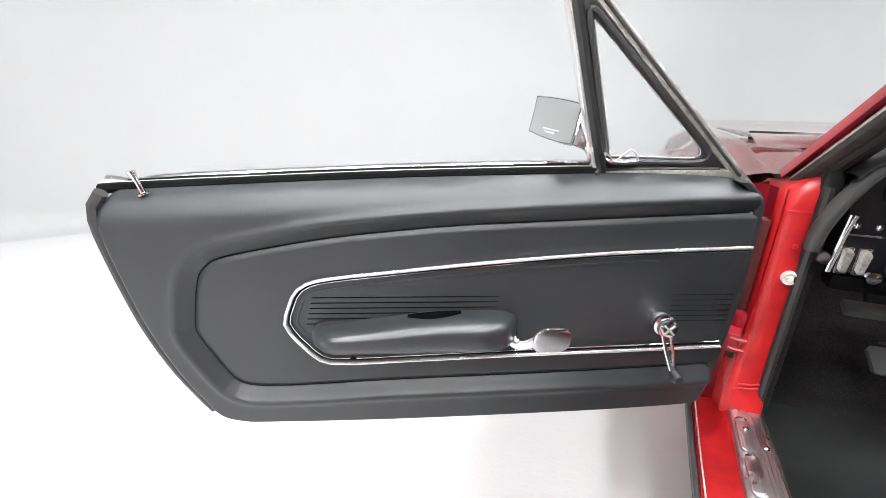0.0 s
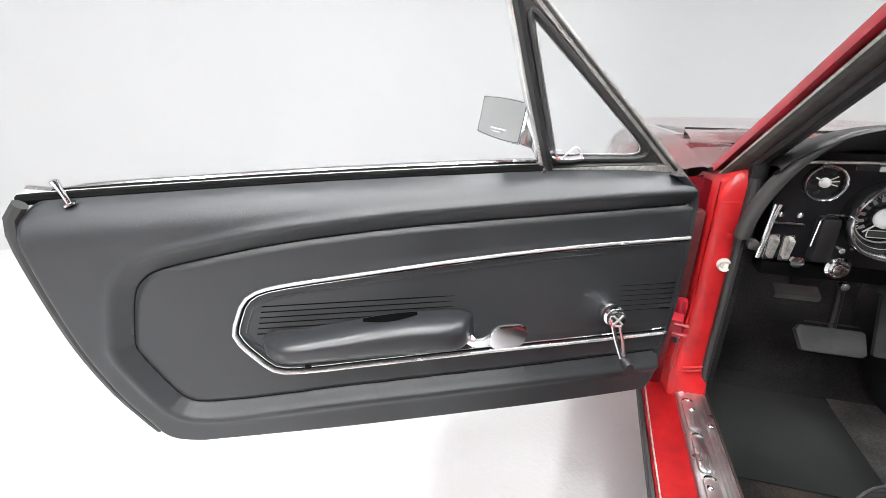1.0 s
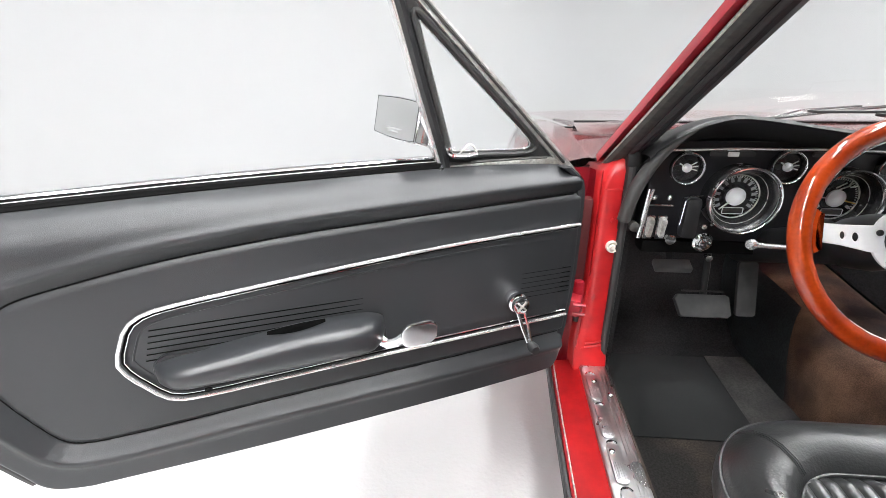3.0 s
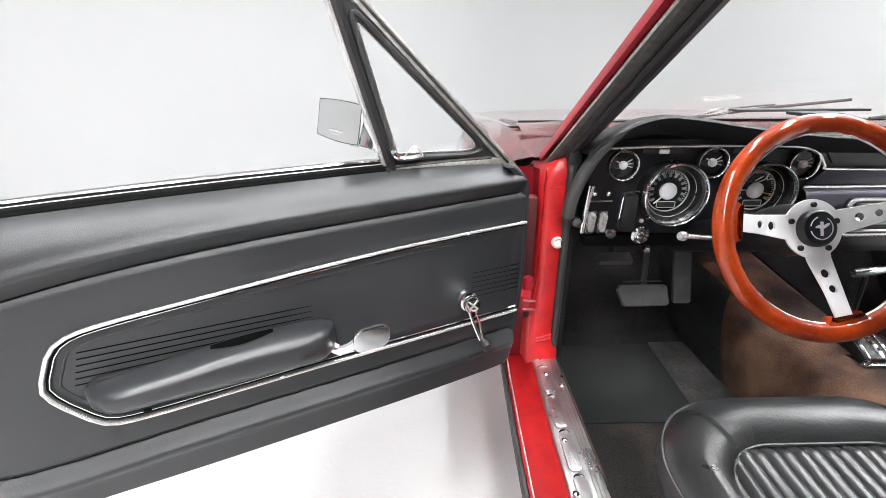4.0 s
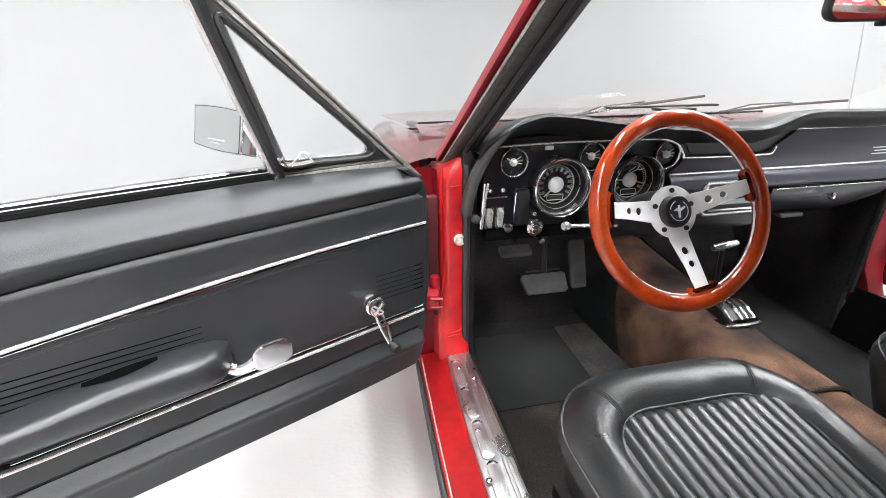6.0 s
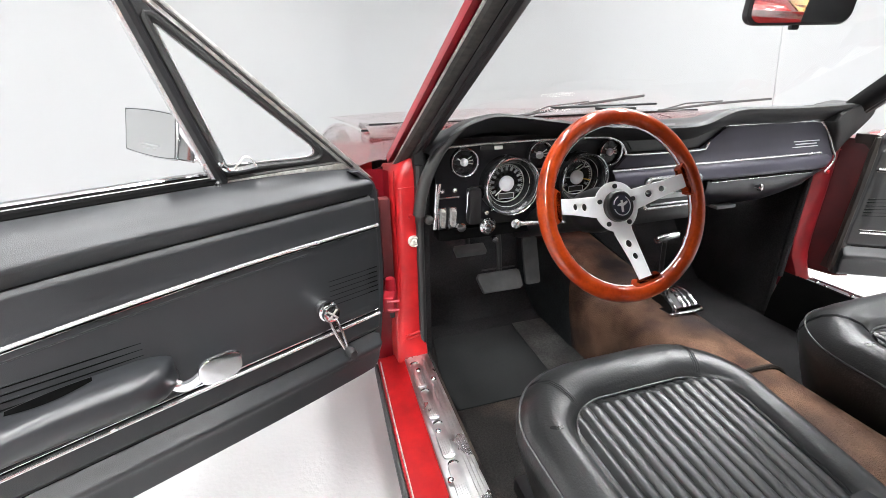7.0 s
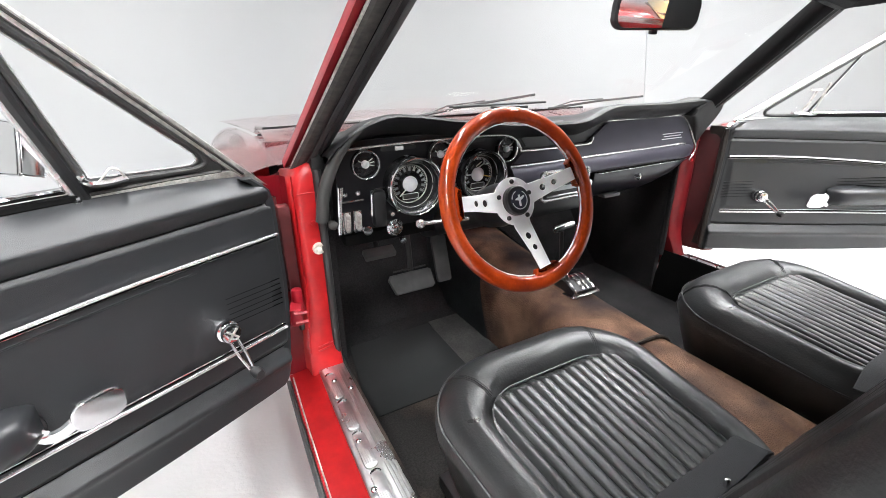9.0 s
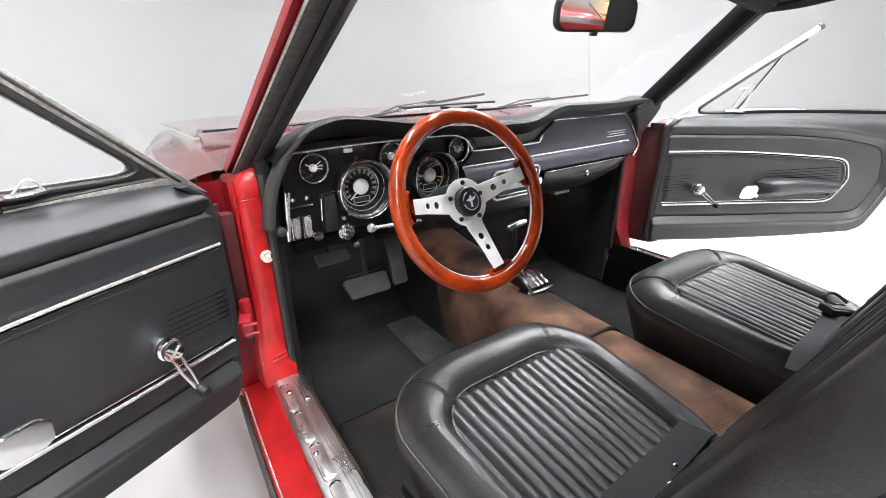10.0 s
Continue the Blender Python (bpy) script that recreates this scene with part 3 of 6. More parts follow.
        part("roof_rail", tube(spline([(s * 0.56, -0.345, 1.175), (s * 0.568, -0.37, 1.198 - sag * 0.4), (s * 0.58, -0.43, 1.222 - sag * 0.8), (s * 0.59, -0.52, 1.242 - sag), (s * 0.60, -0.70, 1.256 - sag), (s * 0.60, -0.9, 1.262 - sag), (s * 0.585, -1.35, 1.255)], 4), 0.032, 10, scale=[0.55 + 0.45 * smooth01(0, 9, k) for k in range(25)]), HEADLINER, car)
    # windscreen, header and roof
    def wind(x, t):
        return Vector((x * (1 - 0.16 * t), 0.335 - 0.10 * (x / 0.62) ** 2 * (1 - 0.5 * t) - 0.70 * t, 0.915 + 0.32 * t))
    bm = bmesh.new()
    grid(bm, [[wind(x, t) for x in np.linspace(-0.60, 0.60, 13)] for t in np.linspace(0, 0.98, 8)])
    ob = part("windscreen", bm, GLASS, car, "clear curved windscreen")
    ob.visible_shadow = False
    part("header_rail", tube([(-0.53, -0.36, 1.215), (-0.3, -0.352, 1.235), (0, -0.35, 1.238), (0.3, -0.352, 1.222), (0.45, -0.356, 1.203), (0.55, -0.36, 1.190)], 0.03, 10), HEADLINER, car)
    def roof(x, y, dz):
        return Vector((x, y, 1.29 - 0.06 * (x / 0.6) ** 2 - 0.05 * ((y + 1.0) / 0.65) ** 2 + dz))
    for nm, dz, mt in (("roof_panel", 0.012, RED), ("headliner", -0.012, HEADLINER)):
        bm = bmesh.new()
        grid(bm, [[roof(x, y, dz) for x in np.linspace(-0.60, 0.60, 11)] for y in np.linspace(-0.37, -1.75, 12)])
        bmesh.ops.solidify(bm, geom=bm.faces[:], thickness=0.008)
        part(nm, bm, mt, car)
    # rear quarter trim beside the back window
    for s in (-1, 1):
        bm = bmesh.new()
        grid(bm, [[Vector((s * x, y, z)) for x, y in ((0.50, -1.95), (0.545, -1.85), (0.585, -1.60), (0.60, -1.20))] for z in (0.62, 0.80, 1.0, 1.15, 1.25)])
        bmesh.ops.solidify(bm, geom=bm.faces[:], thickness=0.02)
        part("quarter_trim", bm, HEADLINER, car, "black rear quarter trim")
    # floor pan, toe board, tunnel
    bm = bmesh.new()
    rows = []
    for y, z in ((-1.75, 0.26), (-1.2, 0.24), (-0.7, 0.23), (-0.2, 0.225), (0.0, 0.225), (0.20, 0.225), (0.30, 0.24), (0.42, 0.36), (0.52, 0.50), (0.53, 0.88), (0.54, 0.88), (0.54, 0.50), (0.43, 0.34), (0.30, 0.22), (0.0, 0.205), (-1.2, 0.22), (-1.75, 0.24)):
        rows.append([Vector((x, y, z)) for x in np.linspace(-0.66, 0.0, 9)])
    grid(bm, rows[:6] + rows[14:], False, True)
    part("floor_carpet", bm, CARPET_BLACK, car, "worn black-brown carpet")
    bm = bmesh.new()
    grid(bm, rows[5:15], False, True)
    part("toe_board_carpet", bm, CARPET_NAVY, car, "black carpet on the toe board")
    bm = bmesh.new()
    grid(bm, [[Vector((p.x + 0.66, p.y, p.z)) for p in r] for r in rows], False, True)
    part("floor_carpet", bm, CARPET_NAVY, car, "blue-black carpet on the passenger floor")
    def tunnel(y, f):
        """The tunnel's section at y, f from -1 (driver's foot) to 1."""
        h = ramp(y, [-1.6, -1.0, -0.6, -0.375, -0.365, -0.2, 0.0, 0.25, 0.5], [0.39, 0.405, 0.416, 0.418, 0.424, 0.431, 0.447, 0.48, 0.51])
        w = 0.144 + 0.02 * smooth01(0.2, 0.5, y)
        th = math.pi * (0.5 - 0.5 * f)
        return Vector((w * math.copysign(abs(math.cos(th)) ** 0.62, math.cos(th)), y, 0.222 + (h - 0.222) * max(0.0, math.sin(th)) ** 0.62))
    bm = bmesh.new()
    grid(bm, [[tunnel(y, f) for f in np.linspace(-1, 1, 41)] for y in list(np.linspace(-1.6, -0.375, 14)) + list(np.linspace(-0.365, 0.5, 24))])
    part("tunnel_carpet", bm, CARPET_BROWN, car, "faded brown carpet over the tunnel")
    part("carpet_joint", tube([tunnel(-0.372, f) + Vector((0, 0, 0.003)) for f in np.linspace(-1, 1, 30)], 0.005, 6), CARPET_BLACK, car)
    # black cover on the tunnel's flank, towards the toe board
    for s in (-1, 1):
        bm = bmesh.new()
        rows = []
        for t in np.linspace(0, 1, 12):
            y0 = 0.055 + 0.11 * t ** 0.8
            rows.append([tunnel(y, s * (1 - 0.66 * t)) + Vector((s * 0.005, 0, 0.004 * t)) for y in np.linspace(y0, 0.5, 10)])
        grid(bm, rows)
        bmesh.ops.solidify(bm, geom=bm.faces[:], thickness=0.004)
        part("tunnel_cover", bm, FLANK_CLOTH, car, "black cover on the tunnel's flank")
    # tail: deck lid, back window, rear panel, bumpers
    bm = bmesh.new()
    grid(bm, [[Vector((x, y, 0.945 - 0.02 * (x / 0.65) ** 2 - 0.04 * max(0, -2.1 - y))) for x in np.linspace(-0.655, 0.655, 9)] for y in np.linspace(-2.06, -2.75, 8)])
    bmesh.ops.solidify(bm, geom=bm.faces[:], thickness=0.012)
    part("deck_lid", bm, RED, car)
    bm = bmesh.new()
    grid(bm, [[Vector((x, -1.74 - 0.33 * t, 1.225 - 0.275 * t)) for x in np.linspace(-0.55, 0.55, 7)] for t in (0, 0.5, 1)])
    back = part("back_window", bm, GLASS, car, "clear back window")
    back.visible_shadow = False
    part("rear_panel", boxed((0, -2.755, 0.66), (1.72, 0.02, 0.48), 0.006), RED, car)
    part("grille", boxed((0, 1.985, 0.60), (1.0, 0.03, 0.17), 0.01), PLASTIC, car, "dark grille")
    for y in (2.04, -2.82):
        part("bumper", boxed((0, y, 0.45), (1.56, 0.06, 0.11), 0.025), CHROME, car, "chrome bumper")
    # wheels
    for s in (-1, 1):
        for y in (1.22, -1.52):
            w = part("wheel", turned([(0, -0.09), (0.17, -0.09), (0.185, -0.1), (0.185, 0.1), (0.17, 0.085), (0.05, 0.06), (0, 0.06)], pose(s * 0.74, y, 0.32, 0, s * 90), 32), CHROME, car)
            part("tyre", turned([(0.186, -0.09), (0.25, -0.105), (0.30, -0.10), (0.318, -0.075), (0.32, 0), (0.318, 0.075), (0.30, 0.10), (0.25, 0.105), (0.186, 0.09)], pose(s * 0.74, y, 0.32, 0, s * 90), 40), RUBBER, w)
        bm = bmesh.new()
        grid(bm, [[Vector((s * a, y, z)) for a, z in ((0.66, 0.938), (0.74, 0.932), (0.82, 0.912), (0.86, 0.875), (0.885, 0.78), (0.885, 0.6), (0.86, 0.3))] for y in np.linspace(-1.32, -2.75, 9)])
        bmesh.ops.solidify(bm, geom=bm.faces[:], thickness=0.01)
        part("rear_fender", bm, RED, car)
        bm = bmesh.new()
        high, low = [(0.60, -1.40, 1.232), (0.575, -1.72, 1.20), (0.60, -2.08, 0.950)], [(0.70, -1.40, 0.934), (0.70, -1.75, 0.934), (0.68, -2.12, 0.936)]
        grid(bm, [[Vector((s * (a + (d - a) * t + 0.02 * math.sin(math.pi * t)), b + (e - b) * t, c + (f - c) * t)) for t in np.linspace(0, 1, 6)] for (a, b, c), (d, e, f) in zip(high, low)])
        bmesh.ops.solidify(bm, geom=bm.faces[:], thickness=0.012)
        part("sail_panel", bm, RED, car)
        lamp_in = part("headlight", turned([(0.085, 0), (0.09, 0.02), (0.07, 0.035), (0, 0.04)], pose(s * 0.66, 1.985, 0.62, -90), 24), CHROME, car)
        part("headlight_lens", turned([(0.068, 0.036), (0.04, 0.046), (0, 0.05)], pose(s * 0.66, 1.985, 0.62, -90), 24), EMBLEM, lamp_in)
    # wipers and aerial
    for (x0, y0, z0), (x1, y1, z1) in (((-0.24, 0.345, 0.907), (0.245, 0.365, 0.950)), ((0.30, 0.350, 0.905), (0.80, 0.345, 0.925))):
        a, b = Vector((x0, y0, z0)), Vector((x1, y1, z1))
        arm = part("wiper_blade", tube([a + Vector((0, 0, -0.004)), a.lerp(b, 0.5) + Vector((0, 0, 0.002)), b], 0.0030, 6, flat=1.5), RUBBER, car, "black wiper blade")
        part("wiper_arm", tube([a + Vector((0.05, 0.05, -0.01)), a.lerp(b, 0.25) + Vector((0, 0.012, 0.010)), a.lerp(b, 0.55) + Vector((0, 0.004, 0.008))], 0.0026, 6), PLASTIC, arm)
    part("aerial", tube([(0.800, 0.33, 0.88), (0.665, 0.33, 1.62)], 0.0025, 6), ETCH, car, "thin metal radio aerial")


build_shell()

# ---- the doors ----
DOOR_BOTTOM = [(0.036, 0.426), (0.10, 0.420), (0.278, 0.410), (0.609, 0.400), (0.88, 0.399)]
DOOR_TOP = [(0.024, 0.866), (0.12, 0.873), (0.27, 0.876), (0.59, 0.871), (0.854, 0.862), (1.055, 0.854)]
DOOR_FRONT = [(0.036, 0.426), (0.012, 0.450), (-0.004, 0.552), (-0.012, 0.647), (-0.012, 0.76), (-0.011, 0.815), (-0.004, 0.842), (0.024, 0.866)]
DOOR_REAR = [(0.88, 0.399), (0.945, 0.413), (0.975, 0.455), (1.010, 0.52), (1.045, 0.62), (1.072, 0.76), (1.075, 0.825), (1.055, 0.854)]
RECESS = [(-0.2, 0.823), (0.0, 0.815), (0.266, 0.805), (0.40, 0.800), (0.53, 0.793), (0.688, 0.778), (0.803, 0.760), (0.890, 0.742), (0.921, 0.725), (0.939, 0.697),
          (0.958, 0.620), (0.957, 0.590), (0.922, 0.517), (0.898, 0.486), (0.862, 0.477), (0.80, 0.477), (0.757, 0.479), (0.60, 0.487), (0.499, 0.491), (0.282, 0.499), (0.0, 0.513), (-0.2, 0.525)]
CHROME_LINE = [(-0.006, 0.757), (0.216, 0.750), (0.405, 0.737), (0.596, 0.719), (0.70, 0.708), (0.745, 0.699), (0.770, 0.682), (0.785, 0.652), (0.795, 0.622),
               (0.786, 0.597), (0.766, 0.570), (0.745, 0.546), (0.720, 0.536), (0.66, 0.5355), (0.604, 0.538), (0.395, 0.547), (0.186, 0.554), (0.004, 0.561)]


def even(pts, n):
    """n points evenly along a polyline or spline of (u, z)."""
    P = np.array([tuple(p[:2]) for p in spline([(a, b, 0) for a, b in pts], 12)])
    d = np.concatenate([[0], np.cumsum(np.hypot(*np.diff(P, axis=0).T))])
    t = np.linspace(0, d[-1], n)
    return np.stack([np.interp(t, d, P[:, 0]), np.interp(t, d, P[:, 1])], 1)


def signed_far(U, Z, loop):
    """Distance to a closed loop, minus inside."""
    L = np.array(loop)
    best = np.full(U.shape, 9.0)
    inside = np.zeros(U.shape, bool)
    for (a, b), (c, d) in zip(L, np.roll(L, -1, 0)):
        e = np.array((c - a, d - b))
        t = np.clip(((U - a) * e[0] + (Z - b) * e[1]) / max(e @ e, 1e-12), 0, 1)
        best = np.minimum(best, np.hypot(U - a - t * e[0], Z - b - t * e[1]))
        if b != d:
            inside ^= ((b > Z) != (d > Z)) & (U < (c - a) * (Z - b) / (d - b) + a)
    return np.where(inside, -best, best)


def door_height(U, Z, S, T):
    """How far the trim stands out at (u, z); S, T are 0 to 1 along and up the panel."""
    far = signed_far(U, Z, [tuple(p) for p in even(RECESS, 160)])
    roll = np.clip(far / 0.026, 0, 1)
    y = np.where(far > 0, -0.016 * (1 - roll) ** 1.35 + 0.0045 * np.exp(-((far - 0.030) / 0.009) ** 2), -0.016 + 0.007 * np.clip(-far / 0.010, 0, 1) ** 0.6)
    inner = signed_far(U, Z, [tuple(p) for p in even(CHROME_LINE, 160)])
    y += 0.003 * np.clip(-(inner + 0.004) / 0.02, 0, 1) * (inner < 0)
    top = np.clip((T - 0.86) / 0.14, 0, 1)
    y -= 0.045 * top ** 2.2
    edge = np.minimum(np.minimum(T * 0.46, (1 - S) * 1.08), S * 1.08 + 0.006)
    y -= 0.012 * np.clip(1 - edge / 0.012, 0, 1) ** 2
    return y


def slim_vent(put):
    """The vent window seen edge-on: pale slanting frame, thin post, latch."""
    def lean(u, z, off=0.0):
        return Vector((u, -0.060 + 0.20 * max(0, z - 0.87) + off, z))
    a, b = lean(0.030, 0.862), lean(0.470, 1.152)
    put("vent_frame", tube([a, a.lerp(b, 0.5), b], 0.0092, 8), BRIGHT_TRIM, None, "pale chrome vent window frame")
    put("vent_seal", tube(spline([lean(0.440, 1.118, 0.004), lean(0.28, 1.010, 0.004), lean(0.14, 0.913, 0.006), lean(0.120, 0.893, 0.006), lean(0.135, 0.882, 0.006), lean(0.20, 0.880, 0.006), lean(0.262, 0.880, 0.006)], 5), 0.0052, 8), RUBBER, None, "black vent window seal")
    put("frame_tip", tube([b, b + Vector((0.012, 0, 0.008))], 0.011, 8), RUBBER)
    put("vent_post", tube([lean(0.275, 0.885), lean(0.33, 0.985), lean(0.390, 1.100)], 0.0034, 6), PLASTIC, None, "thin black division post")
    put("post_chrome", tube([lean(0.283, 0.885, -0.006), lean(0.338, 0.985, -0.006), lean(0.396, 1.095, -0.006)], 0.0036, 6), BRIGHT_TRIM)
    put("vent_sill", tube([lean(0.035, 0.868, 0.004), lean(0.15, 0.871, 0.004), lean(0.300, 0.874, 0.004)], 0.008, 8, flat=0.7), WORN_CHROME)
    bm = bmesh.new()
    bm.faces.new([bm.verts.new(lean(*p, -0.003)) for p in ((0.13, 0.885), (0.272, 0.885), (0.388, 1.098), (0.400, 1.100))])
    g = put("vent_glass", bm, GLASS, None, "clear vent window")
    g.visible_shadow = False
    vh = put("vent_latch", tube(spline([lean(0.225, 0.884, 0.012), lean(0.24, 0.888, 0.022), lean(0.275, 0.885, 0.022), lean(0.295, 0.884, 0.014)], 4), 0.006, 8), CHROME, None, "chrome vent latch")
    put("latch_lever", tube([lean(0.235, 0.888, 0.018), lean(0.250, 0.925, 0.022), lean(0.262, 0.962, 0.018)], 0.0045, 6), WORN_CHROME, vh)
    put("latch_thumb", tube([lean(0.240, 0.962, 0.018), lean(0.275, 0.964, 0.018)], 0.0035, 6), WORN_CHROME, vh)
    put("latch_lever", tube([lean(0.284, 0.890, 0.014), lean(0.294, 0.93, 0.012), lean(0.302, 0.985, 0.010)], 0.0038, 6), WORN_CHROME, vh)


def build_door(name, m, flip, label):
    f = -1.0 if flip else 1.0
    door = None

    def put(nm, bm, mat, parent=None, lab="", angle=35):
        if flip:
            bm.transform(Matrix.Diagonal((-1, 1, 1, 1)))
        return part(nm, bm, mat, door, lab, angle)

    # steel shell behind it
    rim = [tuple(p) for p in even(DOOR_BOTTOM, 20)] + [tuple(p) for p in even(DOOR_REAR, 24)][1:] + [tuple(p) for p in even(DOOR_TOP, 20)][::-1][1:] + [tuple(p) for p in even(DOOR_FRONT, 20)][::-1][1:-1]
    L = np.array(rim)
    mid = L.mean(0)
    rows = []
    for depth, kx, kz in ((-0.030, 0.94, 0.90), (-0.045, 0.955, 0.94), (-0.062, 0.965, 0.955), (-0.10, 0.968, 0.965), (-0.14, 0.962, 0.955), (-0.165, 0.93, 0.88), (-0.175, 0.84, 0.70)):
        rows.append([Vector((mid[0] + (a - mid[0]) * kx, depth, mid[1] + (b - mid[1]) * kz - 0.002)) for a, b in L])
    bm = bmesh.new()
    grid(bm, rows, True, False, True)
    if flip:
        bm.transform(Matrix.Diagonal((-1, 1, 1, 1)))
    door = part("door", bm, RED, car, label)
    door.matrix_world = m
    # trim panel, a moulded sheet
    nu, nz = 290, 230
    low = [(u, z - (0.010 * (1 - 0.6 * u) if flip else 0)) for u, z in DOOR_BOTTOM]
    front = DOOR_FRONT
    if flip:      # a squarer foot on this door's front edge
        front = [(-0.014, 0.416), (-0.019, 0.440), (-0.018, 0.552), (-0.014, 0.647), (-0.010, 0.76), (-0.009, 0.815), (-0.004, 0.842), (0.024, 0.866)]
        low[0] = front[0]
    B, T, F, R = even(low, nu), even(DOOR_TOP, nu), even([low[0]] + front[1:], nz), even([low[-1]] + DOOR_REAR[1:], nz)
    s, t = np.linspace(0, 1, nu)[:, None, None], np.linspace(0, 1, nz)[None, :, None]
    G = (1 - t) * B[:, None] + t * T[:, None] + (1 - s) * F[None] + s * R[None] - ((1 - s) * (1 - t) * B[0] + s * (1 - t) * B[-1] + (1 - s) * t * T[0] + s * t * T[-1])
    U, Z = G[..., 0], G[..., 1]
    Y = door_height(U, Z, s[..., 0] + 0 * t[..., 0], t[..., 0] + 0 * s[..., 0])
    co = np.stack([f * U, Y, Z], -1).reshape(-1, 3)
    i, j = np.meshgrid(np.arange(nu - 1), np.arange(nz - 1), indexing="ij")
    q = (i * nz + j).ravel()
    quads = np.stack([q, q + nz, q + nz + 1, q + 1], 1) if not flip else np.stack([q, q + 1, q + nz + 1, q + nz], 1)
    me = bpy.data.meshes.new("trim_panel")
    me.from_pydata(co.tolist(), [], quads[:, ::-1].tolist())
    link_part("trim_panel", me, VINYL, door, "black grained vinyl trim panel", 60)
    rear = [Vector((a + 0.008, -0.022, b)) for a, b in even(DOOR_REAR, 22)[3:]]
    put("edge_seal", tube(rear, 0.011, 8, up=(0, 1, 0)), RUBBER, None, "black rubber edge seal")
    bm = bmesh.new()
    grid(bm, [[Vector((a + du, y, b)) for du, y in ((0.0, -0.010), (-0.006, -0.012), (-0.010, -0.022), (-0.008, -0.034), (0.01, -0.036), (0.01, -0.012))] for a, b in even(front, 24)], True, False, True)
    put("trim_wrap", bm, VINYL, None, "black vinyl edge")
    bm = bmesh.new()
    grid(bm, [[Vector((a + du, y, b)) for du, y in (((-0.010, -0.030), (-0.030, -0.05), (-0.060, -0.085), (-0.085, -0.115), (-0.080, -0.14), (0.03, -0.14), (0.03, -0.034)) if flip else ((-0.002, -0.034), (-0.006, -0.05), (-0.006, -0.10), (0.0, -0.135), (0.03, -0.14), (0.03, -0.034)))] for a, b in even([(0.010, 0.400 if flip else 0.440), (0.0, 0.426 if flip else 0.452), (-0.006, 0.48), (-0.012, 0.55), (-0.014, 0.70), (-0.010, 0.78), (0.0, 0.835)], 24)], True, False, True)
    # Red darkened here for shade, more so on the passenger side.
    put("hinge_face", bm, SHADED_RED if flip else RED_DIMMED, None, "door hinge face in shade-darkened red")
    if flip:
        # Added dark brown strip, in place of the shade along the hinge face.
        bm = bmesh.new()
        grid(bm, [[Vector((-0.014 - 0.010 * smooth01(0.75, 0.45, z) + du * k, y, z)) for du, y in ((0.0, -0.026), (-0.014, -0.046), (-0.028, -0.064), (-0.030, -0.070), (0.0, -0.070))] for z, k in ((0.425, 0.5), (0.50, 0.7), (0.60, 0.85), (0.70, 1.0), (0.80, 1.1), (0.850, 1.1))], True, False, True)
        put("edge_flap", bm, BROWN_EDGE, None, "dark brown strip for shade along the door edge")
        put("front_seal", tube([(-0.018 - 0.008 * smooth01(0.75, 0.45, z), -0.022, z) for z in (0.425, 0.445, 0.55, 0.70, 0.80, 0.845)], 0.012, 8, up=(0, 1, 0), scale=[0.3, 1, 1, 1, 1, 0.6]), BROWN_EDGE, None, "dark brown edge seal")
    put("latch", boxed((1.078, -0.05, 0.80), (0.022, 0.05, 0.07), 0.005), OLD_RUBBER)
    # top rail: inner felt, glass slot and outer chrome bead
    top = [(0.258, 0.8755)] + [(u, z) for u, z in even(DOOR_TOP, 24) if u > 0.275]
    put("window_felt", tube([(u, -0.052, z + 0.001) for u, z in top] + [(1.085, -0.052, 0.853)], 0.009, 8), FELT_AND_SHADE)
    put("outer_felt", tube([(u, -0.084, z - 0.001) for u, z in top], 0.009, 8), FELT_AND_SHADE)
    put("outer_chrome_bead", tube([(u, -0.096, z + 0.008 - 0.010 * max(0, u - 1.0) / 0.09) for u, z in top] + [(1.10, -0.096, 0.862)], 0.0068, 10, flat=0.7), CHROME, None, "chrome window bead")
    put("inner_chrome_bead", tube([(u, -0.066, z + 0.006) for u, z in top] + [(1.095, -0.066, 0.859)], 0.0024, 8), WORN_CHROME)
    # chrome trim line
    line = [(a, 0.0, b) for a, b in even(CHROME_LINE, 90)]
    put("chrome_trim", tube(line, 0.0031, 8, up=(0, 1, 0), flat=0.9), BRIGHT_TRIM, None, "thin chrome trim line")
    C = even(CHROME_LINE, 90)
    N = np.gradient(C, axis=0)
    N = np.stack([N[:, 1], -N[:, 0]], 1) / np.hypot(*N.T)[:, None]
    put("trim_channel", tube([(a, -0.0045, b) for a, b in C + 0.0052 * N], 0.0016, 6, up=(0, 1, 0)), FELT_AND_SHADE)
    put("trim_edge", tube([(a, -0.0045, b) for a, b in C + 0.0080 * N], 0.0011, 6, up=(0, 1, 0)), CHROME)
    # near-black tubes for the shade in crease and rib grooves; pressed fold and ribs
    put("recess_piping", tube([(a, -0.0155, b) for a, b in even(RECESS, 220) if a > 0.0], 0.0019, 6, up=(0, 1, 0)), FELT_AND_SHADE, None, "dark line for the pressed crease's shade")
    C = even(CHROME_LINE, 90)
    N = np.gradient(C, axis=0)
    N = np.stack([N[:, 1], -N[:, 0]], 1) / np.hypot(*N.T)[:, None]
    fold = [(a, -0.0062, b) for a, b in (C + 0.020 * N)[8:62] if a > 0.05]
    put("inner_fold", tube(fold, 0.0016, 6, up=(0, 1, 0)), VINYL, None, "pressed inner fold")
    for k in range(6):
        z = 0.670 - 0.0105 * k
        for u0, u1, bold in ((0.0, 0.19, 0.55), (0.744 + 0.003 * k, 0.36, 0.85)):
            run = np.linspace(u0, u1, 14)
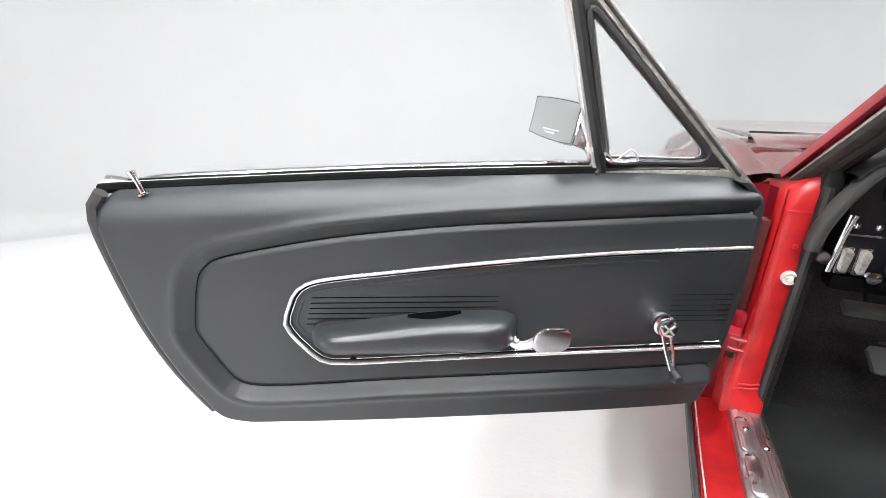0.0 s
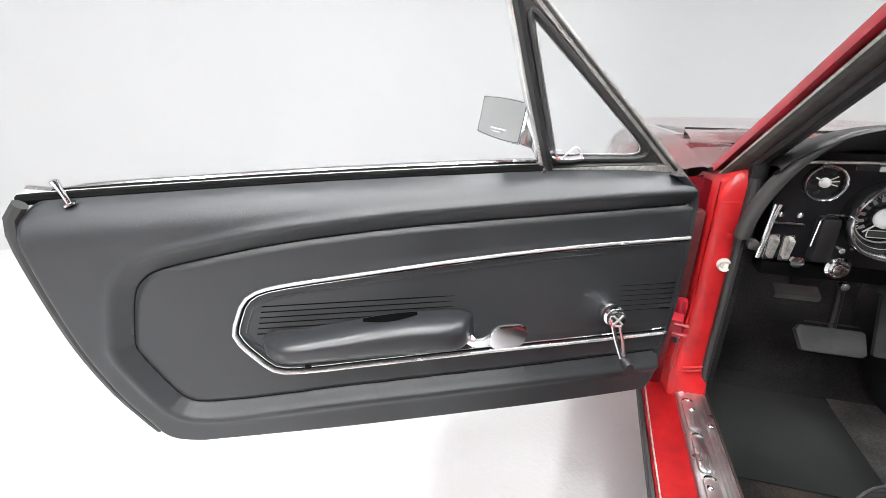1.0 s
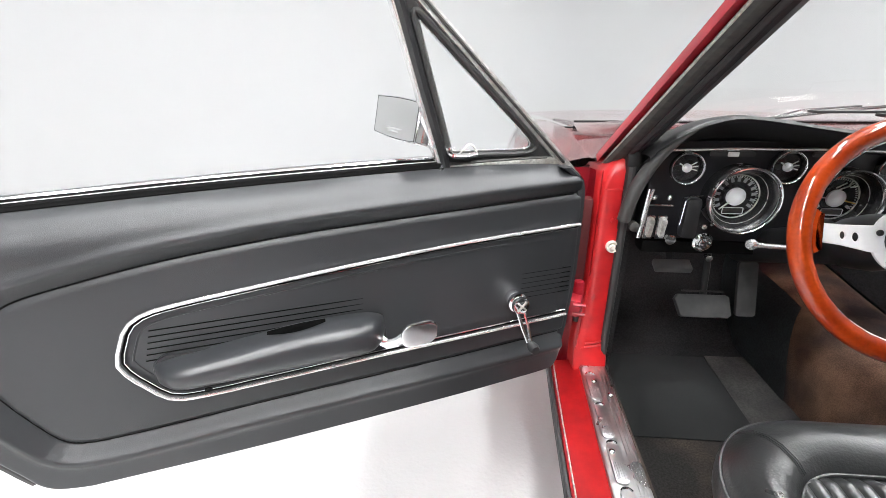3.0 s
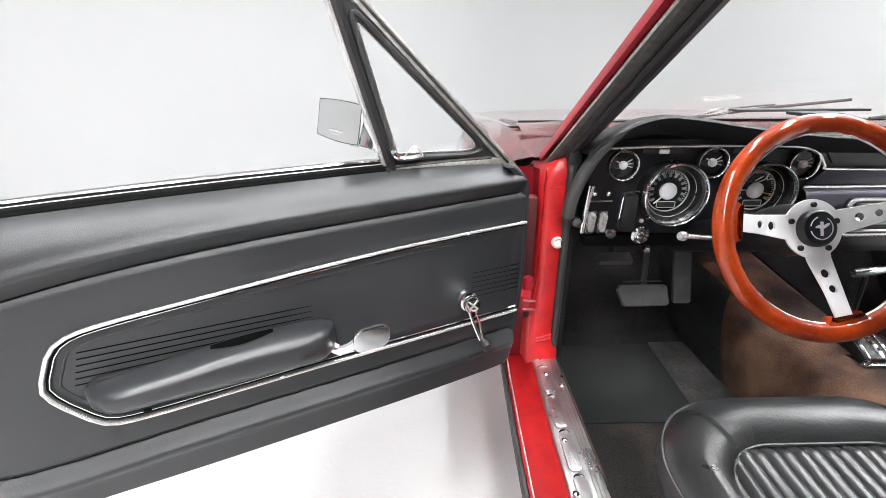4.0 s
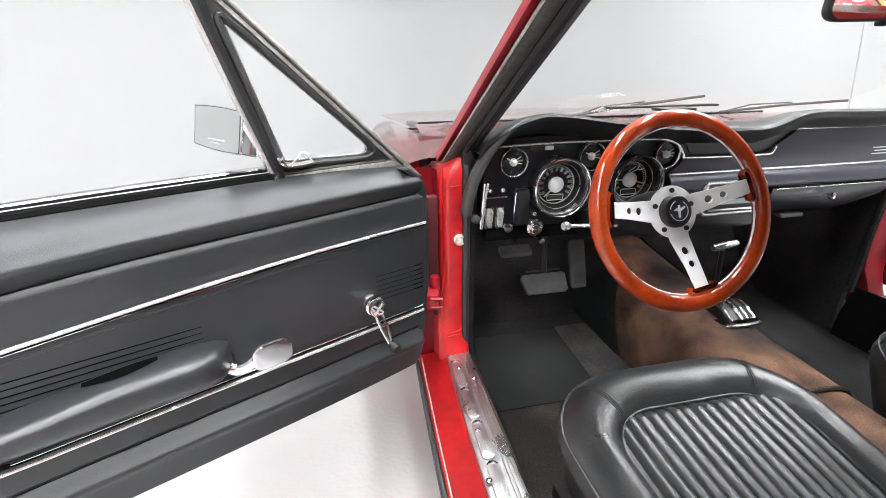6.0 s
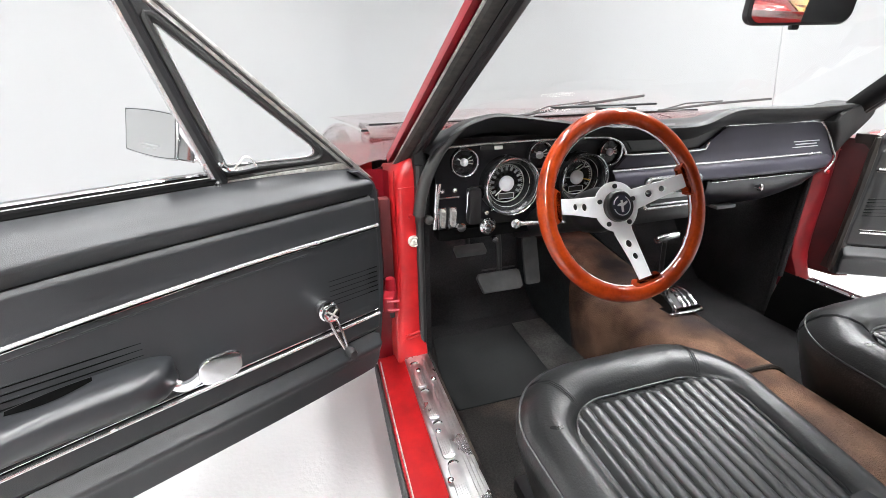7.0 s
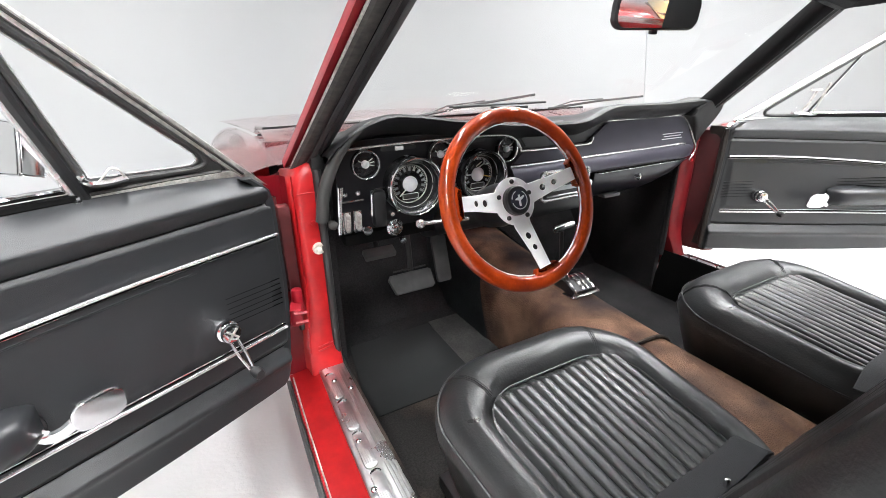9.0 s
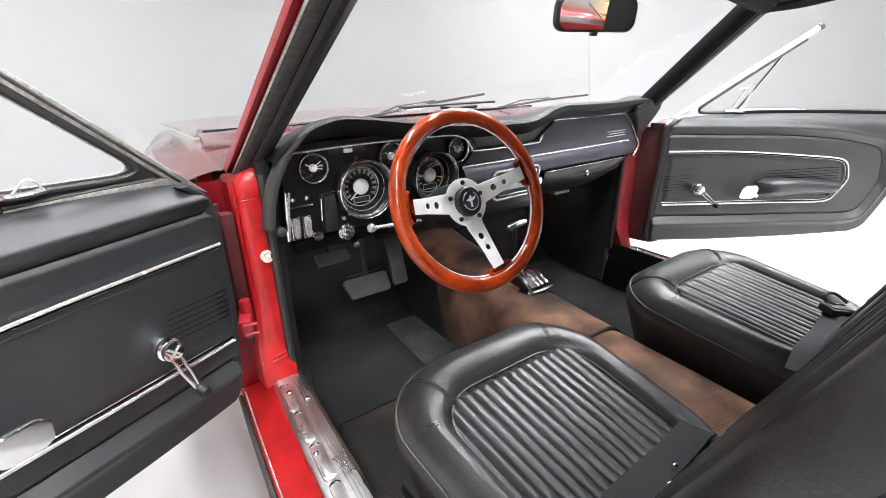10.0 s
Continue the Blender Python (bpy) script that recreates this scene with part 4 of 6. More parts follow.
            fade = [1 - 0.85 * smooth01(0.45 if u0 < 0.5 else 0.70, 1.0, q / 13) for q in range(14)]
            put("pressed_rib", tube([(u, -0.0064, z + 0.004 * (u - 0.4)) for u in run], 0.0009 * bold, 6, up=(0, 1, 0), scale=fade), VINYL, None, "thin pressed rib")
            put("rib_groove", tube([(u, -0.0068, z - 0.0030 + 0.004 * (u - 0.4)) for u in run], 0.0019 * bold, 6, up=(0, 1, 0), scale=fade), FELT_AND_SHADE, None)
    # armrest
    bm = bmesh.new()
    rows = []
    for u in np.concatenate([np.linspace(0.385, 0.41, 5), np.linspace(0.43, 0.70, 12), np.linspace(0.715, 0.748, 6)]):
        a = min(1, ((u - 0.3845) / 0.035)) ** 0.5 if u < 0.43 else 1.0
        b = min(1, max(0.02, (0.7485 - u) / 0.04)) ** 0.5
        k = a * b
        zc, hh, dd = 0.603 + 0.004 * smooth01(0.62, 0.50, u) - 0.006 * smooth01(0.55, 0.73, u), (0.031 + 0.004 * smooth01(0.62, 0.50, u) - 0.007 * smooth01(0.55, 0.73, u)) * (0.55 + 0.45 * k), 0.058 * k
        sec = []
        for q in range(20):
            th = math.pi * (q / 19.0) - math.pi / 2
            c, sn = math.cos(th), math.sin(th)
            sec.append(Vector((u, -0.004 + dd * abs(c) ** 0.75, zc + hh * math.copysign(abs(sn) ** 0.7, sn) + 0.006 * c * k)))
        rows.append(sec)
    grid(bm, rows)
    arm = put("armrest", bm, ARM_VINYL, None, "padded black armrest", 60)
    # Finger slot: its shade is a near-black sheet laid on the armrest.
    bm = bmesh.new()
    rows = []
    for u in np.linspace(0.484, 0.578, 12):
        zc, hh = 0.603 + 0.004 * smooth01(0.62, 0.50, u) - 0.006 * smooth01(0.55, 0.73, u), 0.031 + 0.004 * smooth01(0.62, 0.50, u) - 0.007 * smooth01(0.55, 0.73, u)
        near = 0.5 - 0.5 * math.cos(2 * math.pi * (u - 0.484) / 0.094)
        sec = []
        for th in np.linspace(radians(89), radians(81 - 13 * near ** 0.5), 7):
            c, sn = math.cos(th), math.sin(th)
            sec.append(Vector((u, -0.003 + 0.0595 * c ** 0.75, zc + (hh + 0.0012) * sn ** 0.7 + 0.006 * c)))
        rows.append(sec)
    grid(bm, rows)
    bmesh.ops.solidify(bm, geom=bm.faces[:], thickness=0.0008)
    put("finger_slot", bm, FELT_AND_SHADE, arm, "near-black sheet for the finger slot's shade")
    put("screw_hole", turned([(0.0055, 0), (0.0055, 0.004), (0, 0.004)], pose(0.671, 0.040, 0.577, -125), 12), FELT_AND_SHADE, arm)
    put("armrest_base", plate(rounded(0.370, 0.060, 0.028, 8, 0.566, 0.595), 0.010, Matrix(((1, 0, 0, 0), (0, 0, 1, -0.006), (0, 1, 0, 0), (0, 0, 0, 1))), bevel=0.003), PLASTIC, arm)
    # door handle: a chrome paddle on an arm
    hd = put("door_handle", plate(rounded(0.067, 0.055, 0.019, 8), 0.008, Matrix(((1, 0, 0, 0.328), (0, 0, 1, 0.030), (0, 1, 0, 0.602), (0, 0, 0, 1))) @ pose(0, 0, 0, 13, -4), bevel=0.004, seg=3), CHROME, None, "chrome door release handle")
    put("handle_arm", tube(spline([(0.397, 0.010, 0.590), (0.384, 0.018, 0.582), (0.368, 0.024, 0.586), (0.352, 0.028, 0.597)], 4), 0.010, 8, flat=0.5, up=(0, 1, 0)), CHROME, hd)
    # window crank
    face = Matrix(((1, 0, 0, 0.127), (0, 0, 1, 0.0), (0, 1, 0, 0.619), (0, 0, 0, 1)))
    cr = put("window_crank", turned([(0.017, -0.01), (0.019, 0.004), (0.017, 0.009), (0.0195, 0.013), (0.0195, 0.020), (0.016, 0.022), (0.0175, 0.028), (0.0165, 0.033), (0.009, 0.036), (0.0, 0.035)], face, 28), CHROME, None, "chrome window crank")
    for k in (0, 90):
        put("hub_cross", boxed((0.127, 0.0365, 0.619), (0.026, 0.002, 0.0035), 0.0008, pose(0, 0, 0, 0, 45 + k)), WORN_CHROME, cr)
    swing = radians(62 if flip else 0)

    def turn(du, y, dz):
        """A point of the crank, swung round its hub."""
        return Vector((0.127 + du * math.cos(swing) - dz * math.sin(swing), y, 0.619 + du * math.sin(swing) + dz * math.cos(swing)))
    for du in (-0.006, 0.006):
        put("crank_arm", tube([turn(-0.001 + du, 0.026, -0.011), turn(-0.010 + du, 0.034, -0.047), turn(-0.018 + du * 0.5, 0.040, -0.079)], 0.0035, 8), CHROME, cr)
    k = turn(-0.021, 0.034, -0.086)
    put("crank_knob", turned([(0.006, 0.0), (0.006, 0.006), (0.010, 0.010), (0.011, 0.022), (0.008, 0.028), (0, 0.029)], Matrix(((1, 0, 0, k.x), (0, 0, 1, k.y), (0, 1, 0, k.z), (0, 0, 0, 1))), 16), PLASTIC, cr, "black crank knob")
    # lock button
    put("lock_button", turned([(0.010, 0), (0.010, 0.003), (0.0045, 0.004), (0.004, 0.025), (0.0065, 0.036), (0.007, 0.040), (0.004, 0.042), (0, 0.0425)], pose(1.000, -0.030, 0.848, 0, 18, 0), 14), CHROME, None, "chrome lock button")

    # vent window, leaning inwards
    if flip:
        slim_vent(put)
        return door
    def lean(u, z, off=0.0):
        return Vector((u, -0.060 + 0.20 * (z - 0.87) + off, z))
    upright = Matrix(((1, 0, 0, 0), (0, 0.20, 1, -0.234), (0, 1, 0, 0), (0, 0, 0, 1)))   # plate u, z, depth -> door
    def pane_edge(k):
        """The rounded outline of the glass, k metres outside it."""
        return round_poly([(0.2385, 0.902, 0.006), (0.066, 0.8955, 0.016), (0.306, 1.107, 0.003)], k)
    put("vent_frame", plate([(-0.040, 0.835), (0.010, 0.858), (0.036, 0.879), (0.346, 1.1605), (0.352, 1.190), (0.330, 1.1665)], 0.020, upright @ pose(0, 0, -0.010), bevel=0.004), WORN_CHROME, None, "worn chrome vent window frame")
    put("frame_channel", tube([lean(0.012, 0.869, 0.0115), lean(0.12, 0.967, 0.0115), lean(0.340, 1.166, 0.0115)], 0.0030, 6), OLD_RUBBER)
    put("vent_seal", plate([(0.258, 0.879), (0.345, 1.141), (0.3455, 1.158), (0.037, 0.880)], 0.014, upright @ pose(0, 0, -0.008), [pane_edge(0.0)], bevel=0.003), RUBBER, None, "black vent window seal")
    put("seal_roll", tube([lean(*p, 0.006) for p in pane_edge(0.0065)], 0.0050, 8, True, up=(0, 1, 0.2)), RUBBER, None, "rolled black seal lip")
    put("glass_bead", tube([lean(*p, 0.003) for p in pane_edge(-0.0012)], 0.0013, 6, True, up=(0, 1, 0.2)), BRIGHT_TRIM, None, "thin bright glass bead")
    put("vent_post", tube([lean(0.249, 0.876, 0.006), lean(0.292, 1.00, 0.006), lean(0.341, 1.148, 0.006)], 0.0105, 8, flat=0.8), PLASTIC, None, "black division post")
    put("post_chrome", plate([(0.2525, 0.866), (0.2600, 0.866), (0.3510, 1.141), (0.3440, 1.141)], 0.022, upright @ pose(0, 0, -0.012), bevel=0.002), BRIGHT_TRIM, None, "chrome division post edge")
    put("vent_sill", plate([(0.262, 0.864), (0.262, 0.8785), (0.14, 0.880), (0.034, 0.8785), (0.012, 0.862), (0.10, 0.8655)], 0.020, upright @ pose(0, 0, -0.008), bevel=0.003), WORN_CHROME, None, "corroded vent window base")
    put("base_grime", tube([lean(0.258, 0.880, 0.008), lean(0.14, 0.8815, 0.008), lean(0.050, 0.880, 0.008)], 0.0032, 6), OLD_RUBBER)
    bm = bmesh.new()
    bm.faces.new([bm.verts.new(lean(a, b, -0.001)) for a, b in pane_edge(0.002)])
    g = put("vent_glass", bm, GLASS, None, "clear vent window")
    g.visible_shadow = False
    vh = put("vent_latch", tube(spline([lean(0.250, 0.911, 0.014), lean(0.247, 0.902, 0.018), lean(0.238, 0.8965, 0.018), lean(0.216, 0.8955, 0.018), lean(0.196, 0.8975, 0.016)], 4), 0.0060, 8, flat=0.8), CHROME, None, "chrome vent latch")
    put("latch_lever", tube(spline([lean(0.232, 0.899, 0.020), lean(0.224, 0.907, 0.021), lean(0.215, 0.916, 0.021), lean(0.206, 0.913, 0.021), lean(0.198, 0.900, 0.020)], 4), 0.0016, 6), WORN_CHROME, vh)
    return door


build_door("door", pose(-0.755, -0.10, 0, 0, 0, 203.16), False, "open front car door with black vinyl trim and chrome line")
build_door("door", pose(0.725, -0.095, 0, 0, 0, 180 - 25.5), True, "open front car door beside the empty passenger seat")

# ---- outside mirror ----
def build_door_mirror():
    top, low, side = Vector((-1.130, -0.085, 0.990)), Vector((-1.136, -0.108, 0.931)), Vector((-1.049, -0.197, 0.926))
    across, up = (side - low), (top - low)
    face = across.normalized().cross(up.normalized()).normalized()
    width, height = across.length, up.length
    ex = across.normalized()
    ey = face.cross(ex)
    m = Matrix((ex, ey, face)).transposed().to_4x4()
    m.translation = (top + side) / 2
    mir = thing("door_mirror", m, "chrome rectangular door mirror on a stalk", "mirror")
    skew = up.dot(ex) / height
    def at(a, b):
        return (a * width / 2 + skew * b * height / 2, b * height / 2)
    loop = [tuple(p[:2]) for p in spline([(*at(a, b), 0) for a, b in ((-0.96, 1.0), (-0.3, 1.06), (0.4, 1.05), (0.96, 0.98), (1.02, 0.90), (1.01, 0.0), (0.97, -0.94), (0.90, -1.04), (0.3, -1.10), (-0.4, -1.06), (-0.95, -0.97), (-1.03, -0.86), (-1.02, 0.0), (-1.02, 0.92))], 4, True)]
    part("housing", plate(loop, -0.030, pose(0, 0, 0), bevel=0.006, seg=3), CHROME, mir, "chrome mirror housing")
    part("rim", tube([(x, y, 0.0008) for x, y in loop], 0.0014, 6, True), CHROME, mir)
    part("rim_seal", tube([(x * 0.972, y * 0.972, 0.0022) for x, y in loop], 0.0006, 6, True), PLASTIC, mir)
    part("mirror_glass", plate([(x * 0.968, y * 0.968) for x, y in loop], 0.002, pose(0, 0, 0.0005)), MIRROR, mir, "silvered mirror glass")
    for w, y in ((0.046, -0.018), (0.028, -0.0235)):
        part("marking", boxed((0.004, y, 0.003), (w, 0.0022, 0.0006)), ETCH, mir, "faint etched line of writing")
    inv = m.inverted()
    part("stalk", tube(spline([inv @ Vector(p) for p in ((-1.062, -0.150, 0.945), (-1.035, -0.135, 0.915), (-1.015, -0.15, 0.885), (-1.01, -0.165, 0.87))], 5), 0.0055, 8), CHROME, mir, "chrome stalk")


build_door_mirror()


# ---- inside mirror ----
def build_inside_mirror():
    m = pose(0.001, -0.28, 1.1415, 95.8, 0, -18.5)
    mir = thing("rear_view_mirror", m, "black-cased interior rear-view mirror", "mirror")
    part("case", plate(rounded(0.187, 0.067, 0.022, 8), -0.022, None, bevel=0.007, seg=3), PLASTIC, mir)
    part("mirror_glass", plate(rounded(0.177, 0.057, 0.019, 8), 0.0015, None), MIRROR, mir, "silvered mirror glass")
    part("clip", boxed((0.0, -0.036, -0.008), (0.014, 0.010, 0.012), 0.003), PLASTIC, mir)
    part("stem", tube([(0, 0.0, -0.02), (0, 0.05, -0.035), (0, 0.105, -0.06)], 0.007, 8), CHROME, mir)


build_inside_mirror()

# ---- dashboard ----
dash = thing("dashboard", pose(0, 0, 0), "black padded dashboard with round chrome-ringed gauges", "dashboard")
FACE = Matrix(((1, 0, 0, 0), (0, 0, 1, 0), (0, 1, 0, 0), (0, 0, 0, 1)))   # plate x, y, z -> world x, z, y


def facing(x, z, y=0.0, tilt=0.0):
    """A pose whose local z points at the driver."""
    return pose(x, y, z, 90 + tilt, 0, 0)


PAD_X = [-0.635, -0.615, -0.56, -0.49, -0.42, -0.33, -0.20, -0.09, 0.06, 0.105, 0.16, 0.20, 0.40, 0.60, 0.655]
PAD_Z = [0.872, 0.897, 0.936, 0.957, 0.950, 0.936, 0.920, 0.911, 0.909, 0.916, 0.937, 0.944, 0.940, 0.943, 0.930]


def build_dash():
    # main slab
    outline = [(-0.600, 0.700), (-0.30, 0.690), (-0.06, 0.690), (0.16, 0.690), (0.50, 0.692), (0.56, 0.706), (0.608, 0.738), (0.636, 0.762), (0.644, 0.787), (0.626, 0.812), (0.590, 0.862), (0.575, 0.90), (0.20, 0.90), (0.10, 0.90), (-0.18, 0.90), (-0.600, 0.90)]
    part("fascia", plate(outline, 0.05, FACE @ pose(0, 0, 0.0)), BLACK_PANEL, dash, "satin black instrument panel")
    # upper passenger panel in dark metal, and the lower strip
    up = [(0.205, 0.798), (0.58, 0.796), (0.640, 0.770), (0.648, 0.787), (0.627, 0.812), (0.590, 0.860), (0.574, 0.876), (0.556, 0.886), (0.525, 0.892), (0.215, 0.897), (0.135, 0.840), (-0.095, 0.840), (-0.13, 0.805), (0.10, 0.802)]
    part("passenger_panel", plate(up, -0.008, FACE, bevel=0.003), DASH_METAL, dash, "dark purple-grey metal panel")
    bm = bmesh.new()
    roll = [(0.797, -0.012), (0.793, -0.020), (0.782, -0.026), (0.768, -0.029), (0.758, -0.029), (0.755, -0.024), (0.755, 0.02)]
    grid(bm, [[Vector((min(x, 0.640 - 0.9 * max(0.0, 0.785 - z) - 2.4 * max(0.0, z - 0.785)), y + 0.012 * smooth01(0.56, 0.64, x), z)) for z, y in roll] for x in np.linspace(-0.14, 0.640, 40)])
    part("lower_strip", bm, DASH_METAL, dash, "rolled dark metal strip", 60)
    part("centre_recess", plate([(-0.085, 0.848), (0.13, 0.848), (0.18, 0.893), (-0.12, 0.893)], -0.004, FACE), BLACK_PANEL, dash)
    bm = bmesh.new()
    rows = []
    for x in np.linspace(0.160, 0.616, 36):
        low = ramp(x, [0.16, 0.30, 0.43, 0.50, 0.545, 0.575, 0.600, 0.616], [0.662, 0.660, 0.661, 0.672, 0.688, 0.708, 0.728, 0.744])
        rows.append([Vector((x, -0.027 + 0.012 * smooth01(0.54, 0.62, x) + 0.055 * t ** 2.2, 0.750 + (low - 0.750) * t)) for t in np.linspace(0, 1, 12)] + [Vector((x, 0.06, low))])
    grid(bm, rows)
    box = part("glove_box", bm, GLOVE_SHADED, dash, "dark blue-grey curved glove box door", 60)
    part("glove_box_knob", turned([(0.005, 0), (0.005, 0.012), (0.010, 0.014), (0.010, 0.020), (0.006, 0.023), (0, 0.0235)], facing(0.345, 0.722, -0.020), 16), CHROME, box, "chrome push knob")
    part("grip_line", tube([(0.170, -0.027, 0.7525), (0.40, -0.027, 0.7525), (0.548, -0.026, 0.7525)], 0.0035, 6), FELT_AND_SHADE, box)
    part("grip_edge", tube([(0.170, -0.0285, 0.7485), (0.40, -0.0285, 0.7485), (0.545, -0.0275, 0.7485)], 0.0012, 6), BRIGHT_TRIM, box)
    part("bracket", boxed((0.275, 0.010, 0.663), (0.07, 0.03, 0.010), 0.003), PEDAL_RUBBER, dash)
    # chrome lines
    lines = [
        [(-0.600, 0.884), (-0.45, 0.888), (-0.30, 0.888), (-0.19, 0.886), (-0.155, 0.882), (-0.125, 0.868), (-0.108, 0.846), (-0.09, 0.8385), (0.12, 0.8365), (0.145, 0.842), (0.152, 0.856)],
        [(-0.14, 0.800), (0.10, 0.800), (0.40, 0.800), (0.570, 0.801), (0.585, 0.799), (0.592, 0.792), (0.594, 0.784)],
        [(0.195, 0.896), (0.40, 0.895), (0.525, 0.893), (0.560, 0.885), (0.592, 0.858), (0.628, 0.812), (0.648, 0.790), (0.652, 0.775), (0.644, 0.757), (0.626, 0.740)],
        [(-0.592, 0.806), (-0.598, 0.77), (-0.605, 0.70)],
        [(0.152, 0.786), (0.160, 0.775), (0.158, 0.758), (0.150, 0.750)],
    ]
    for ln in lines:
        pts = [tuple(p[:2]) for p in spline([(a, b, 0) for a, b in ln], 5)]
        part("chrome_line", tube([(a, -0.011, b) for a, b in pts], 0.0030, 6, up=(0, 1, 0)), BRIGHT_TRIM, dash, "thin chrome line")
    # script bars
    for k, w in ((0, 0.100), (1, 0.085), (2, 0.100)):
        part("script_bar", boxed((0.515, -0.010, 0.838 - 0.008 * k), (w, 0.002, 0.002)), EMBLEM, dash)
    # pad
    bm = bmesh.new()
    rows = []
    for x in np.linspace(-0.628, 0.655, 120):
        zt = sum(ramp(x + dx, PAD_X, PAD_Z) for dx in np.linspace(-0.025, 0.025, 7)) / 7 if x > -0.60 else ramp(x, PAD_X, PAD_Z)
        back = min(zt - 0.018, 0.905)
        far = 0.275 - 0.13 * (x / 0.63) ** 2
        k = smooth01(-0.02, 0.16, x)
        brow = ((0.03, min(zt - 0.030, 0.900)), (0.012, zt - 0.050), (-0.004, zt - 0.040), (-0.030, zt - 0.018), (-0.054, zt - 0.010), (-0.062, zt - 0.005), (-0.058, zt), (-0.034, zt - 0.001), (0.02, zt - 0.010))
        thick = ((0.03, min(zt - 0.030, 0.900)), (-0.012, zt - 0.048), (-0.022, zt - 0.041), (-0.040, zt - 0.024), (-0.049, zt - 0.012), (-0.050, zt - 0.005), (-0.043, zt), (-0.028, zt - 0.001), (0.02, zt - 0.010))
        rows.append([Vector((x, a * (1 - k) + c * k, b * (1 - k) + d * k)) for (a, b), (c, d) in zip(brow, thick)] + [Vector((x, y, z)) for y, z in ((0.09, back), (0.17, back - 0.008), (far, 0.885), (far, 0.84))])
    grid(bm, rows)
    part("dash_pad", bm, PADDING, dash, "grained black dash pad", 50)
    lip = spline([(-0.645, -0.020, 0.742), (-0.640, -0.026, 0.785), (-0.627, -0.036, 0.835), (-0.602, -0.046, 0.884), (-0.566, -0.054, 0.922), (-0.53, -0.056, 0.943), (-0.50, -0.054, 0.946)], 6)
    part("pad_lip", tube(lip, 0.0135, 12, up=(0, 1, 0), scale=[1.0 - 0.85 * smooth01(10, 36, k) for k in range(len(lip))]), LIP_LIT, dash, "rolled edge of the dash pad, lightened where light falls")
    part("end_panel", boxed((-0.635, 0.03, 0.80), (0.03, 0.07, 0.18), 0.008), PADDING, dash)
    # the pad's end on the passenger side, a fin that narrows downwards
    outer = [tuple(p[:2]) for p in spline([(0.652, 0.788, 0), (0.660, 0.803, 0), (0.674, 0.838, 0), (0.690, 0.880, 0), (0.698, 0.912, 0), (0.690, 0.932, 0), (0.668, 0.942, 0), (0.60, 0.934, 0)], 4)]
    bm = plate([(0.553, 0.893), (0.572, 0.884), (0.600, 0.857), (0.634, 0.812)] + outer + [(0.56, 0.915)], 0.07, FACE @ pose(0, 0, -0.012), bevel=0.010, seg=3)
    for v in bm.verts:
        v.co.y -= 0.040 * smooth01(0.79, 0.93, v.co.z) * smooth01(0.055, -0.012, v.co.y)
    part("pad_end", bm, PADDING, dash, "padded dash end")
    # defroster slot and speaker grille on top
    part("defroster_slot", boxed((-0.02, 0.21, 0.938), (0.34, 0.03, 0.006), 0.002), PLASTIC, dash)
    part("ash_knob", boxed((-0.03, 0.15, 0.935), (0.10, 0.05, 0.008), 0.003), PLASTIC, dash)


build_dash()


